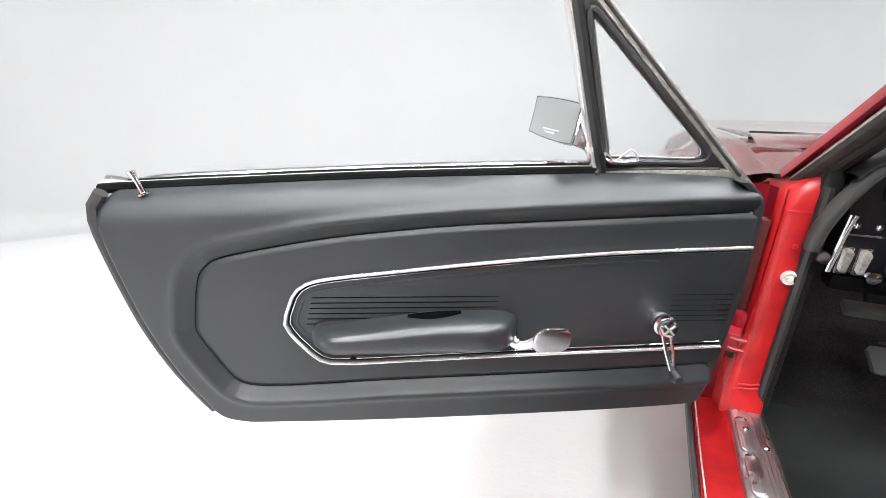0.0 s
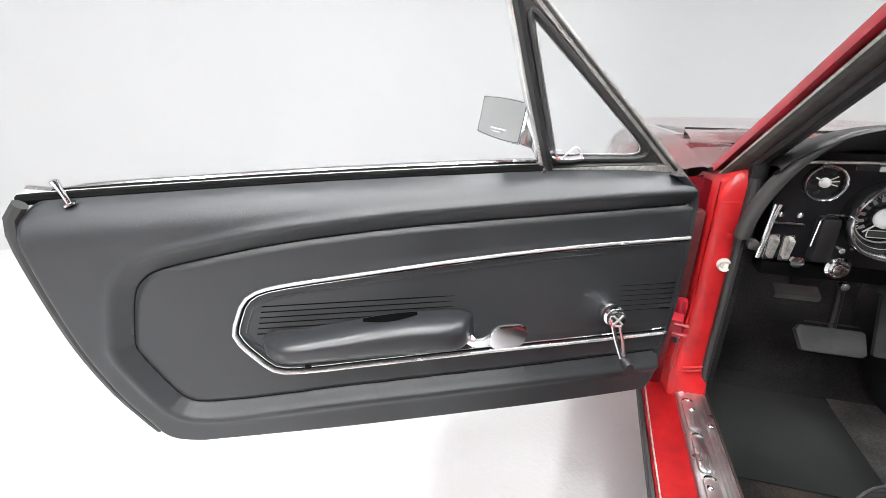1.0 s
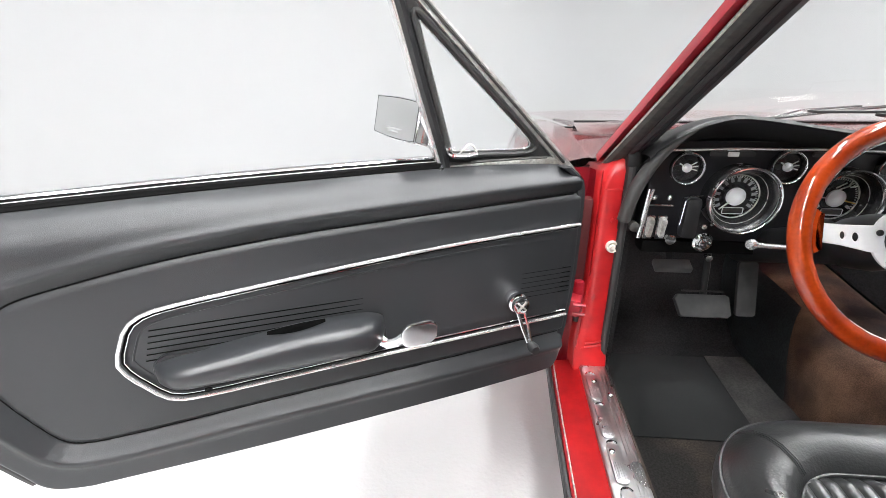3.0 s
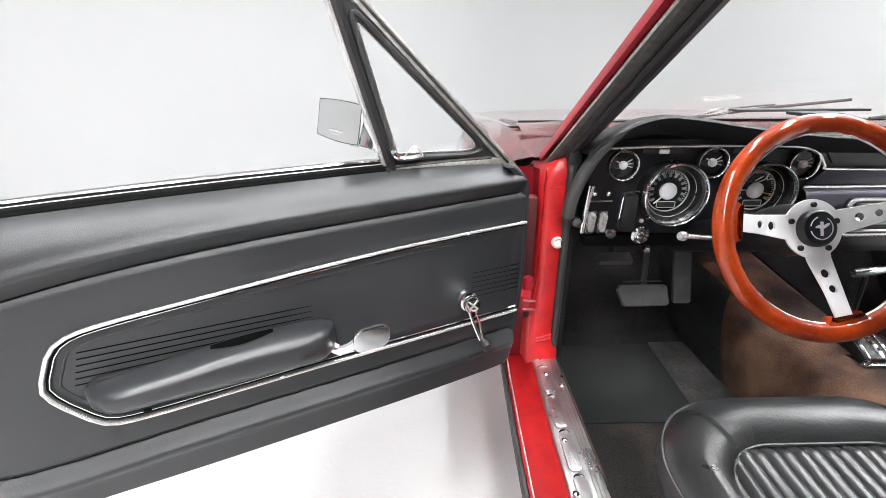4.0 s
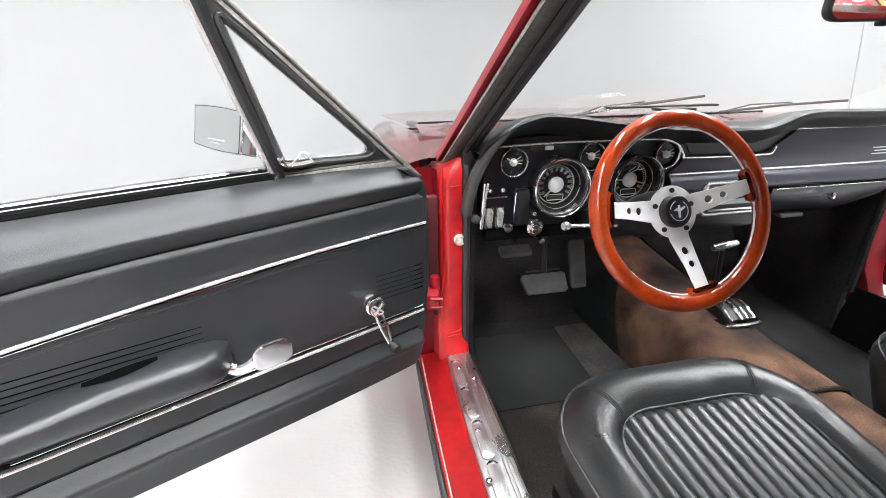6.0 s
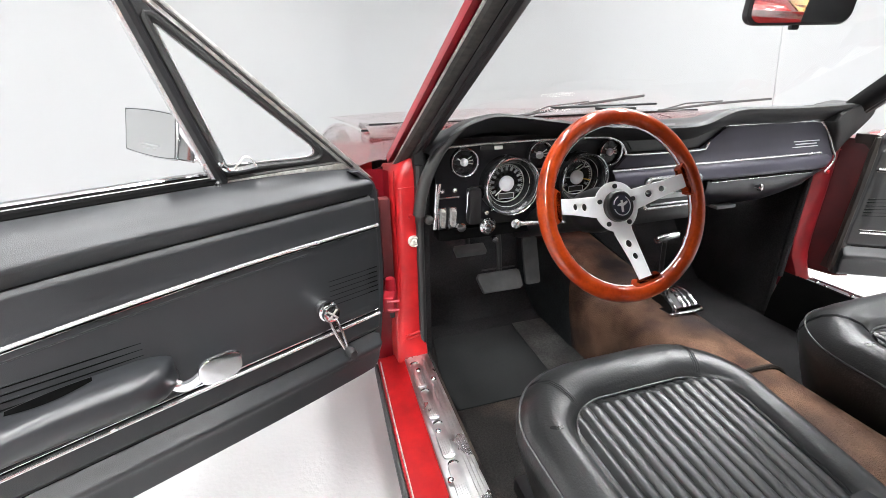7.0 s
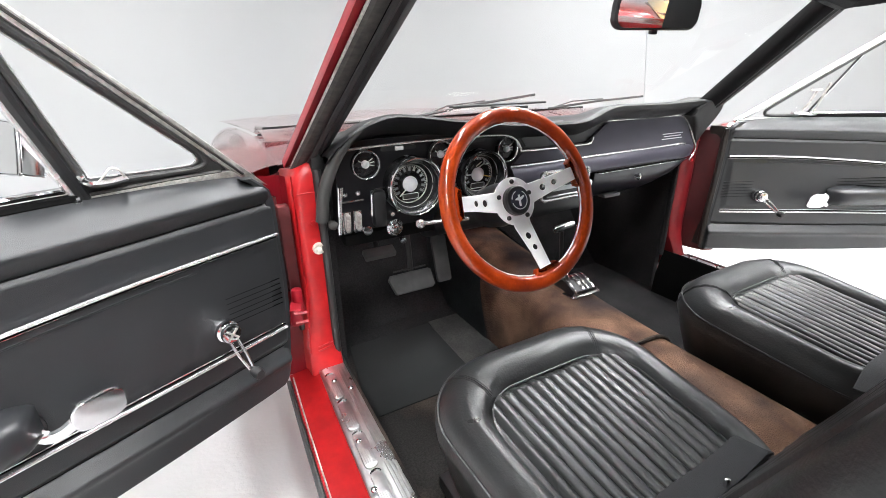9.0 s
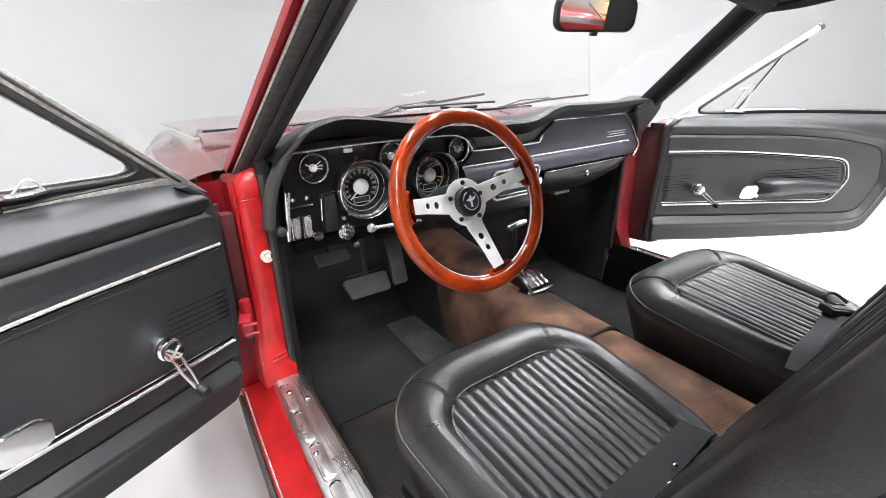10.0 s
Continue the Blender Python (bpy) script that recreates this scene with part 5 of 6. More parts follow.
def build_gauge(x, z, r, big, numbers):
    """A gauge in a chrome-ringed cup; the large ones are deep cones with a small dial."""
    at = facing(x, z)
    out = 0.045 if big else 0.014
    deep = 0.70 if big else 0.86
    cup = [(r * 1.06, -0.004), (r * 1.06, out * 0.7), (r * 1.00, out * 0.86), (r * 0.97, out * 0.80)]
    cup += [(r * (0.95 + (deep - 0.95) * t), out * 0.78 * (1 - t) + 0.003 * t) for t in np.linspace(0, 1, 5)] + [(0, 0.003)]
    g = part("gauge", turned(cup, at, 44), DIAL_BLACK, dash, "round gauge with a black dial and white marks")
    part("bezel", turned([(r * 1.075, out * 0.70), (r * 1.085, out * 0.90), (r * 1.06, out * 1.0), (r * 1.025, out * 1.02), (r * 0.995, out * 0.97), (r * 0.975, out * 0.86)], at, 52), CHROME, g, "chrome bezel ring")
    if big:
        part("cone", turned([(r * (0.955 + (deep - 0.935) * t), out * 0.77 * (1 - t) + 0.0045 * t) for t in np.linspace(0, 1, 4)], at, 44), DARK_CHROME, g, "dark polished cone")
        for k, h, w in ((0.975, 0.62, 0.0012), (0.84, 0.42, 0.0009), (deep + 0.015, 0.09, 0.0017)):
            part("inner_ring", tube([at @ Vector((r * k * math.cos(a), r * k * math.sin(a), out * h + 0.001)) for a in np.linspace(0, 2 * math.pi, 49)[:-1]], w, 6, True), WORN_CHROME, g, "thin inner chrome ring")
    lift = 0.0035
    a0, a1 = (212, -32) if big else (32, -14)
    for k in range(numbers):
        a = radians(a0 + (a1 - a0) * k / (numbers - 1))
        w, l = (0.0056, 0.0090) if big else (0.0020, r * 0.42)
        rad = r * (0.56 if big else 0.52)
        if big and x > -0.3 and 2 < k < 12:
            continue
        part("dial_mark", boxed(at @ Vector((rad * math.cos(a), rad * math.sin(a), lift + 0.0006)), (w, 0.001, l), 0, pose(0, 0, 0, 0, 90 - math.degrees(a), 0)), ETCH if big else WHITE_MARK, g)
    if big:
        for k in range(3 * numbers - 2):
            a = radians(a0 + (a1 - a0) * k / (3 * numbers - 3))
            part("scale_tick", boxed(at @ Vector((r * 0.645 * math.cos(a), r * 0.645 * math.sin(a), lift)), (0.0011, 0.0008, 0.0035), 0, pose(0, 0, 0, 0, 90 - math.degrees(a), 0)), WHITE_MARK, g)
    hub = turned([(r * 0.29, lift), (r * 0.29, lift + 0.005), (r * 0.22, lift + 0.009), (r * 0.1, lift + 0.011), (0, lift + 0.0115)], at, 24)
    part("needle_hub", hub, ALUMINIUM, g, "bright needle hub")
    a = radians(222 if big and x < -0.3 else (-14 if big else 150))
    nd = [at @ Vector((r * d * math.cos(a), r * d * math.sin(a), lift + 0.006)) for d in (0.1, 0.62)]
    part("needle", tube(nd, 0.0014, 6), AMBER if x > -0.3 and big else WHITE_MARK, g)
    if big:
        box = part("odometer", boxed((x, -0.004, z - r * 0.47), (0.038, 0.003, 0.011), 0.001), OLD_RUBBER, g, "small odometer window")
        part("odometer_rim", tube([(x + p, -0.006, z - r * 0.47 + q) for p, q in rounded(0.040, 0.013, 0.002, 2)], 0.0008, 5, True, up=(0, 1, 0)), EMBLEM, box)
        if x > -0.3:
            for px, pz, long, turn in ((0.004, 0.026, 0.020, 58), (0.010, 0.021, 0.024, 64), (0.020, 0.031, 0.012, 20), (0.028, 0.024, 0.014, 76), (-0.026, 0.001, 0.016, 92)):
                part("dial_script", boxed((x + px, -0.0050, z + pz), (0.0026, 0.001, long), 0, pose(0, 0, 0, 0, turn)), WHITE_MARK, g)
    else:
        part("dial_lobe", turned([(r * 0.80, 0.0032), (r * 0.78, 0.0042), (0, 0.0042)], at @ pose(0, 0, 0) @ Matrix.Diagonal((1, 0.30, 1, 1)), 20), PLASTIC, g)


for gx, gz, gr, gb, gn in ((-0.428, 0.792, 0.063, True, 13), (-0.239, 0.792, 0.060, True, 13), (-0.534, 0.849, 0.030, False, 3), (-0.346, 0.853, 0.030, False, 3), (-0.152, 0.848, 0.030, False, 3)):
    build_gauge(gx, gz, gr, gb, gn)


def build_controls():
    for x in (-0.452, -0.262):
        part("air_slot", plate(rounded(0.085, 0.009, 0.004), 0.004, facing(x, 0.877, -0.001)), RUBBER, dash)
    part("indicator_lens", boxed((-0.452, -0.006, 0.877), (0.020, 0.006, 0.009), 0.002), WHITE_MARK, dash, "small white lens")
    for x in (-0.585, -0.555):
        part("toggle", turned([(0.006, 0), (0.006, 0.006), (0.003, 0.010), (0, 0.011)], facing(x, 0.787), 12), CHROME, dash)
    part("slide_slot", boxed((-0.570, -0.002, 0.770), (0.055, 0.004, 0.004), 0.001), CHROME, dash)
    for x in (-0.590, -0.565):
        sw = part("rocker_switch", boxed((x + 0.004, -0.010, 0.724), (0.010, 0.018, 0.042), 0.003, pose(0, 0, 0, 14)), WORN_CHROME, dash, "pale rocker switch")
        part("switch_rim", boxed((x + 0.004, -0.002, 0.722), (0.020, 0.006, 0.052), 0.002), CHROME, sw)
    part("pull_knob", turned([(0.006, 0), (0.006, 0.014), (0.011, 0.016), (0.011, 0.024), (0, 0.026)], facing(-0.545, 0.702), 16), CHROME, dash)
    part("switch_housing", boxed((-0.512, -0.012, 0.748), (0.032, 0.03, 0.085), 0.010), PLASTIC, dash)
    part("housing_lip", tube([(-0.531, -0.020, 0.735), (-0.531, -0.024, 0.785), (-0.524, -0.026, 0.797), (-0.500, -0.026, 0.798)], 0.0018, 6), CHROME, dash)
    key = part("ignition_lock", turned([(0.021, 0), (0.021, 0.006), (0.017, 0.010), (0.014, 0.006), (0.012, 0.016), (0.008, 0.018), (0, 0.018)], facing(-0.471, 0.691), 24), CHROME, dash, "chrome ignition lock")
    part("key_slot", boxed((-0.471, -0.0185, 0.691), (0.003, 0.002, 0.012)), RUBBER, key)
    for x, z, r in ((-0.452, 0.733, 0.006), (-0.455, 0.658, 0.008), (-0.466, 0.735, 0.004)):
        part("small_knob", turned([(r * 0.7, 0), (r * 0.7, 0.008), (r, 0.010), (r * 0.9, 0.016), (0, 0.017)], facing(x, z), 14), CHROME, dash)
    # Coloured near-black to stand for the shade below the dash.
    part("under_panel", boxed((-0.43, 0.02, 0.678), (0.33, 0.05, 0.03), 0.010), FELT_AND_SHADE, dash)
    part("side_knob", turned([(0.007, 0), (0.008, 0.010), (0.010, 0.012), (0.010, 0.024), (0.006, 0.027), (0, 0.0275)], facing(-0.622, 0.728), 14), OLD_RUBBER, dash, "grey pull knob")
    part("switch_rail", tube([(-0.600, -0.010, 0.806), (-0.604, -0.010, 0.755), (-0.608, -0.010, 0.700)], 0.0019, 6), CHROME, dash)
    part("trip_knob", turned([(0.0035, 0), (0.0035, 0.012), (0.005, 0.013), (0.005, 0.017), (0, 0.018)], facing(-0.480, 0.729), 12), BRIGHT_TRIM, dash)
    # radio
    rd = part("radio", plate(rounded(0.179, 0.084, 0.014, 6), 0.020, facing(0.036, 0.738, -0.018), bevel=0.004), PLASTIC, dash, "black radio in a chrome frame")
    part("radio_frame", tube([facing(0.036, 0.738, -0.018) @ Vector((x, y, 0.019)) for x, y in rounded(0.172, 0.078, 0.013, 6)], 0.0048, 8, True), BRIGHT_TRIM, rd, "chrome frame")
    part("radio_strip", boxed((0.036, -0.040, 0.710), (0.14, 0.004, 0.006), 0.001), CHROME, rd)
    part("radio_brow", boxed((0.036, -0.039, 0.766), (0.15, 0.006, 0.010), 0.002), CHROME, rd)
    part("radio_dial", plate(rounded(0.130, 0.030, 0.006), 0.004, facing(0.036, 0.742, -0.037)), DIAL_BLACK, rd)
    part("dial_glass", boxed((0.036, -0.0415, 0.730), (0.10, 0.002, 0.012)), ETCH, rd)
    for x in (-0.042, 0.112):
        part("radio_knob", turned([(0.009, 0), (0.011, 0.004), (0.010, 0.016), (0, 0.017)], facing(x, 0.735, -0.038), 18), CHROME, rd)
    part("ashtray", boxed((0.04, 0.010, 0.672), (0.20, 0.05, 0.05), 0.012), PLASTIC, dash)


build_controls()


# ---- steering wheel ----
def build_wheel():
    m = pose(-0.331, -0.297, 0.812, 90 - 23, 0, 0)       # local z points at the driver, y up the rim
    w = thing("steering_wheel", m, "varnished wood-rimmed three-spoke steering wheel", "steering wheel")
    R = 0.1608
    rim = [(R * math.cos(a), R * math.sin(a), 0) for a in np.linspace(0, 2 * math.pi, 289)[:-1]]
    bm = tube(rim, 0.0150, 16, True, flat=0.92)
    for v in bm.verts:       # slight waves put into the inner side to break up the highlights
        far, ang = math.hypot(v.co.x, v.co.y), math.atan2(v.co.y, v.co.x)
        k = 1 + 0.0004 * math.sin(36 * ang) * smooth01(R, R - 0.012, far) / far
        v.co.x, v.co.y = v.co.x * k, v.co.y * k
    part("rim", bm, WOOD, w, "glossy orange-brown wooden rim")
    inner = [((R - 0.0142) * math.cos(a), (R - 0.0142) * math.sin(a), 0.0) for a in np.linspace(0, 2 * math.pi, 97)[:-1]]
    part("rim_core", tube(inner, 0.0022, 6, True), ALUMINIUM, w, "bright metal core line")
    dish = -0.028
    for ang in (176, 14, -80):
        a = radians(ang)
        turn = Matrix.Rotation(a, 4, "Z")
        # a sloping plate from hub to rim
        bm = plate([(0.02, -0.022), (0.05, -0.019), (0.100, -0.0145), (0.146, -0.013), (0.152, -0.017), (0.152, 0.017), (0.146, 0.013), (0.100, 0.0145), (0.05, 0.019), (0.02, 0.022)], 0.004, None,
                   [circle(0.0068, 16, 0.072), circle(0.0058, 16, 0.096)], 0.0006, 1)
        for v in bm.verts:
            v.co.z += dish * (1 - smooth01(0.035, 0.15, v.co.x))
        bm.transform(turn)
        sp = part("spoke", bm, ALUMINIUM, w, "drilled aluminium spoke")
        blk = [tuple(p[:2]) for p in spline([(0.133, -0.022, 0), (0.138, -0.028, 0), (0.152, -0.030, 0), (0.152, 0.030, 0), (0.138, 0.028, 0), (0.133, 0.022, 0), (0.139, 0.018, 0), (0.139, -0.018, 0)], 3, True)]
        bm = plate(blk, 0.016, pose(0, 0, -0.008), bevel=0.004)
        bm.transform(turn)
        part("grip_block", bm, WOOD, sp, "wooden thumb block")
    part("hub_plate", plate(circle(0.047, 40), 0.004, pose(0, 0, dish + 0.0006), bevel=0.001), ALUMINIUM, w, "aluminium hub plate")
    cap = part("horn_cap", turned([(0.029, 0), (0.029, 0.010), (0.026, 0.014), (0.020, 0.015), (0.0, 0.014)], pose(0, 0, dish + 0.004), 32), PLASTIC, w, "black horn cap")
    part("badge", turned([(0.020, 0.0145), (0.020, 0.0155), (0, 0.0155)], pose(0, 0, dish + 0.004), 28), BLUE_BACK, cap, "dark round badge")
    part("emblem_bar", boxed((0.0, -0.001, dish + 0.0200), (0.0046, 0.022, 0.001), 0.0003), EMBLEM, cap)
    bar = [tuple(p[:2]) for p in spline([(-0.011, 0.0010, 0), (-0.004, 0.0050, 0), (0.003, 0.0046, 0), (0.010, 0.0080, 0), (0.011, 0.0050, 0), (0.006, 0.0012, 0), (0.001, -0.0012, 0), (-0.005, -0.0004, 0)], 3, True)]
    part("emblem", plate(bar, 0.0012, pose(0, 0, dish + 0.0202)), EMBLEM, cap, "pale plain emblem")
    for lo, hi in ((195, 345), (-30, 60), (110, 170)):
        part("emblem_ring", tube([(0.0176 * math.cos(radians(v)), 0.0176 * math.sin(radians(v)), dish + 0.0198) for v in np.linspace(lo, hi, 10)], 0.0009, 5), EMBLEM, cap)
    for k in range(5):
        a = radians(90 + 72 * k)
        part("hub_bolt", turned([(0.0045, 0), (0.0045, 0.003), (0.003, 0.004), (0, 0.003)], pose(0.038 * math.cos(a), 0.038 * math.sin(a), dish + 0.0045), 10), PLASTIC, w)
    # column behind it
    part("boss", turned([(0.040, dish), (0.042, dish - 0.02), (0.045, dish - 0.05), (0.042, dish - 0.09), (0.036, dish - 0.10), (0.036, dish - 0.40), (0, dish - 0.40)], None, 28), PLASTIC, w, "black steering column")
    inv = m.inverted()
    a, b = inv @ Vector((-0.40, -0.215, 0.762)), inv @ Vector((-0.520, -0.252, 0.783))
    lv = part("indicator_lever", tube([a, a.lerp(b, 0.5), b], 0.0036, 8), BRIGHT_TRIM, w, "bright indicator lever")
    part("lever_knob", turned([(0.004, -0.004), (0.007, 0.0), (0.0085, 0.006), (0.0065, 0.011), (0, 0.012)], Matrix.Translation(b) @ (a - b).to_track_quat("-Z", "Y").to_matrix().to_4x4(), 14), BRIGHT_TRIM, lv)


build_wheel()


# ---- seats ----
def inset_loop(w, d, r, inset, n=8, front=1.0):
    """A seat's outline drawn in by inset; front: how much more its front edge is drawn in."""
    fore, aft = inset * front, inset * (0.9 if front > 1 else 1.0)
    side = inset * (0.72 if front > 1 else 1.0)
    return rounded(w - 2 * side, d - fore - aft, max(r - inset * (0.62 if front > 1 else 1.0), 0.012), n, 0.0, (aft - fore) / 2)


def pad_part(parent, name, w, d, r, levels, mat, m, label, front=1.0):
    """A stuffed pad: rounded loops stacked by (inset, height)."""
    bm = bmesh.new()
    rows = [[Vector((x, y, z)) for x, y in inset_loop(w, d, r, i, 12, front)] for i, z in levels]
    grid(bm, rows, True, False, False)
    bm.faces.new([v for v in bm.verts[:len(rows[0])]])
    bm.transform(m)
    return part(name, bm, mat, parent, label, 55)


def rib_panel(parent, w, d, cy, r, pitch, base, m, label):
    """The pleated middle of a seat, cut to a round-cornered outline."""
    nx, ny = int(round(w / pitch)) * 12 + 1, 100
    bm = bmesh.new()
    rows = []
    for v in np.linspace(-1, 1, ny):
        row = []
        for u in np.linspace(-1, 1, nx):
            x, y = u * w / 2, v * d / 2
            edge = min(1.0, min(w / 2 - abs(x), d / 2 - abs(y)) / 0.018)
            rib = abs(math.cos(math.pi * x / pitch)) ** 0.55
            dip = 0.0009 * math.sin(9 * y + 3 * math.floor(x / pitch + 0.5)) + 0.0005 * math.sin(37 * y + 5 * math.floor(x / pitch + 0.5))
            row.append(Vector((x, y + cy, base + 0.008 * edge + (0.0085 + dip) * rib * (0.35 + 0.65 * edge) - 0.012)))
        rows.append(row)
    grid(bm, rows)
    gone = []
    for f in bm.faces:
        c = f.calc_center_median()
        cx, dy = max(abs(c.x) - (w / 2 - r), 0), max(abs(c.y - cy) - (d / 2 - r), 0)
        if math.hypot(cx, dy) > r:
            gone.append(f)
    bmesh.ops.delete(bm, geom=gone, context="FACES")
    bm.transform(m)
    return part("pleated_panel", bm, LEATHER, parent, label, 80)


def build_seat(cx, label):
    seat = thing("bucket_seat", pose(cx, -0.549, 0.006), label, "car seat", "front bucket seats")
    w, d, r = 0.475, 0.53, 0.150
    m = Matrix.Translation((0, 0.12, 0.50)) @ pose(0, 0, 0, 3.0) @ Matrix.Translation((0, -0.12, -0.50)) @ pose(0, 0, 0, 3.0, 0, 0)
    cushion = pad_part(seat, "cushion", w, d, r, [(0.075, 0.25), (0.066, 0.27), (0.030, 0.36), (0.004, 0.436), (0.002, 0.452), (0.010, 0.480), (0.024, 0.503), (0.042, 0.517), (0.060, 0.521), (0.080, 0.517), (0.093, 0.507), (0.099, 0.492)], LEATHER, m, "smooth black leather bolster", 1.20)
    rib_panel(cushion, w - 0.1426, d - 0.2079, -0.0149, 0.0885, 0.0208, 0.505, m, "black pleated leather panel")
    for ins, z, rr in ((0.006, 0.472, 0.0026), (0.0985, 0.499, 0.0028)):
        part("piping", tube([m @ Vector((x, y, z)) for x, y in inset_loop(w, d, r, ins, 12, 1.20)], rr, 6, True), LEATHER, cushion)
    cross = ((0.0, 0.445), (0.003, 0.4555), (0.010, 0.482), (0.024, 0.505), (0.042, 0.5185), (0.060, 0.5225), (0.080, 0.5185), (0.092, 0.509))
    for corner, at in ((0, 8), (1, 5)):
        for k in (-1, 0, 1):
            line = []
            for i, z in cross:
                lp = inset_loop(w, d, r, i, 12, 1.20)
                p, q = Vector(lp[13 * corner + at]), Vector(lp[13 * corner + at - 1])
                t = (q - p).normalized()
                line.append(m @ Vector((*(p + t * 0.0042 * k), z - 0.0004)))
            part("seam", tube(line, 0.0009 if k == 0 else 0.0006, 5), LEATHER, cushion)
    # the cushion narrows towards its back
    for ob in (cushion, *[c for c in seat.children_recursive if c.parent == cushion]):
        for v in ob.data.vertices:
            v.co.x *= 1 - 0.11 * max(0.0, (0.12 - v.co.y) / 0.385) ** 1.2
    # backrest, leaning back
    mb = pose(0, -0.225, 0.475, 0, 0, 180) @ pose(0, 0, 0, 90 - 21) @ pose(0, 0.27, 0)
    back = pad_part(seat, "backrest", 0.47, 0.56, 0.12, [(0.05, -0.12), (0.02, -0.11), (0.0, -0.06), (0.0, -0.02), (0.010, 0.015), (0.026, 0.032), (0.048, 0.038), (0.070, 0.034), (0.088, 0.020), (0.095, 0.008)], LEATHER, mb, "black leather backrest")
    rib_panel(back, 0.47 - 0.150, 0.56 - 0.150, 0.0, 0.06, 0.0205, 0.036, mb, "black pleated leather panel")
    part("piping", tube([mb @ Vector((x, y, -0.01)) for x, y in inset_loop(0.47, 0.56, 0.12, -0.001)], 0.004, 6, True), LEATHER, back)
    for sx in (-0.17, 0.17):
        part("seat_rail", boxed((sx, 0.0, 0.240), (0.035, 0.42, 0.034), 0.004), PLASTIC, seat)
    return seat


build_seat(-0.355, "black leather bucket seat with pleats behind the steering wheel")
build_seat(0.352, "black leather bucket seat with pleats beside the open passenger door")


def build_belt(cx, x0, x1, buckle, label):
    belt = thing("seat_belt", pose(cx, -0.72 if not buckle else -0.735, 0.502 if not buckle else 0.500), label, "seat belt", "lap belts")
    bm = bmesh.new()
    rows = []
    for t in np.linspace(0, 1, 16):
        x = x0 + (x1 - x0) * t
        z = 0.012 + 0.006 * math.sin(t * 7) - (0 if buckle else 0.03) * smooth01(0.88, 1.0, t)
        y = 0.004 * math.sin(t * 5) + 0.035 * t - 0.022
        rows.append([Vector((x, y - 0.024, z + 0.006)), Vector((x, y + 0.024, z - 0.002)), Vector((x, y + 0.024, z - 0.005)), Vector((x, y - 0.024, z + 0.003))])
    grid(bm, rows, True, False, True)
    part("webbing", bm, WEBBING, belt, "black woven strap")
    if not buckle:
        for k in range(4):
            part("belt_clip", boxed((-0.06 + 0.034 * k, -0.055 + 0.012 * k, 0.018), (0.009, 0.006, 0.012), 0.002), CHROME, belt)
        return
    turn = pose(0, 0, 0, 0, 10, -32)
    bk = part("buckle", boxed((0.045, 0.012, 0.022), (0.064, 0.040, 0.018), 0.006, turn), PLASTIC, belt, "black buckle with a chrome face")
    part("buckle_face", boxed((0.045, 0.012, 0.032), (0.052, 0.030, 0.004), 0.0015, turn), CHROME, bk)
    part("loop", tube(spline([(0.05, 0.03, 0.025), (0.06, 0.045, 0.040), (0.085, 0.035, 0.044), (0.10, 0.01, 0.025)], 4), 0.004, 6), WEBBING, belt)


build_belt(-0.355, -0.16, 0.185, False, "black lap belt lying across the driver's cushion")
build_belt(0.355, -0.27, 0.03, True, "black lap belt with chrome buckle on the passenger cushion")


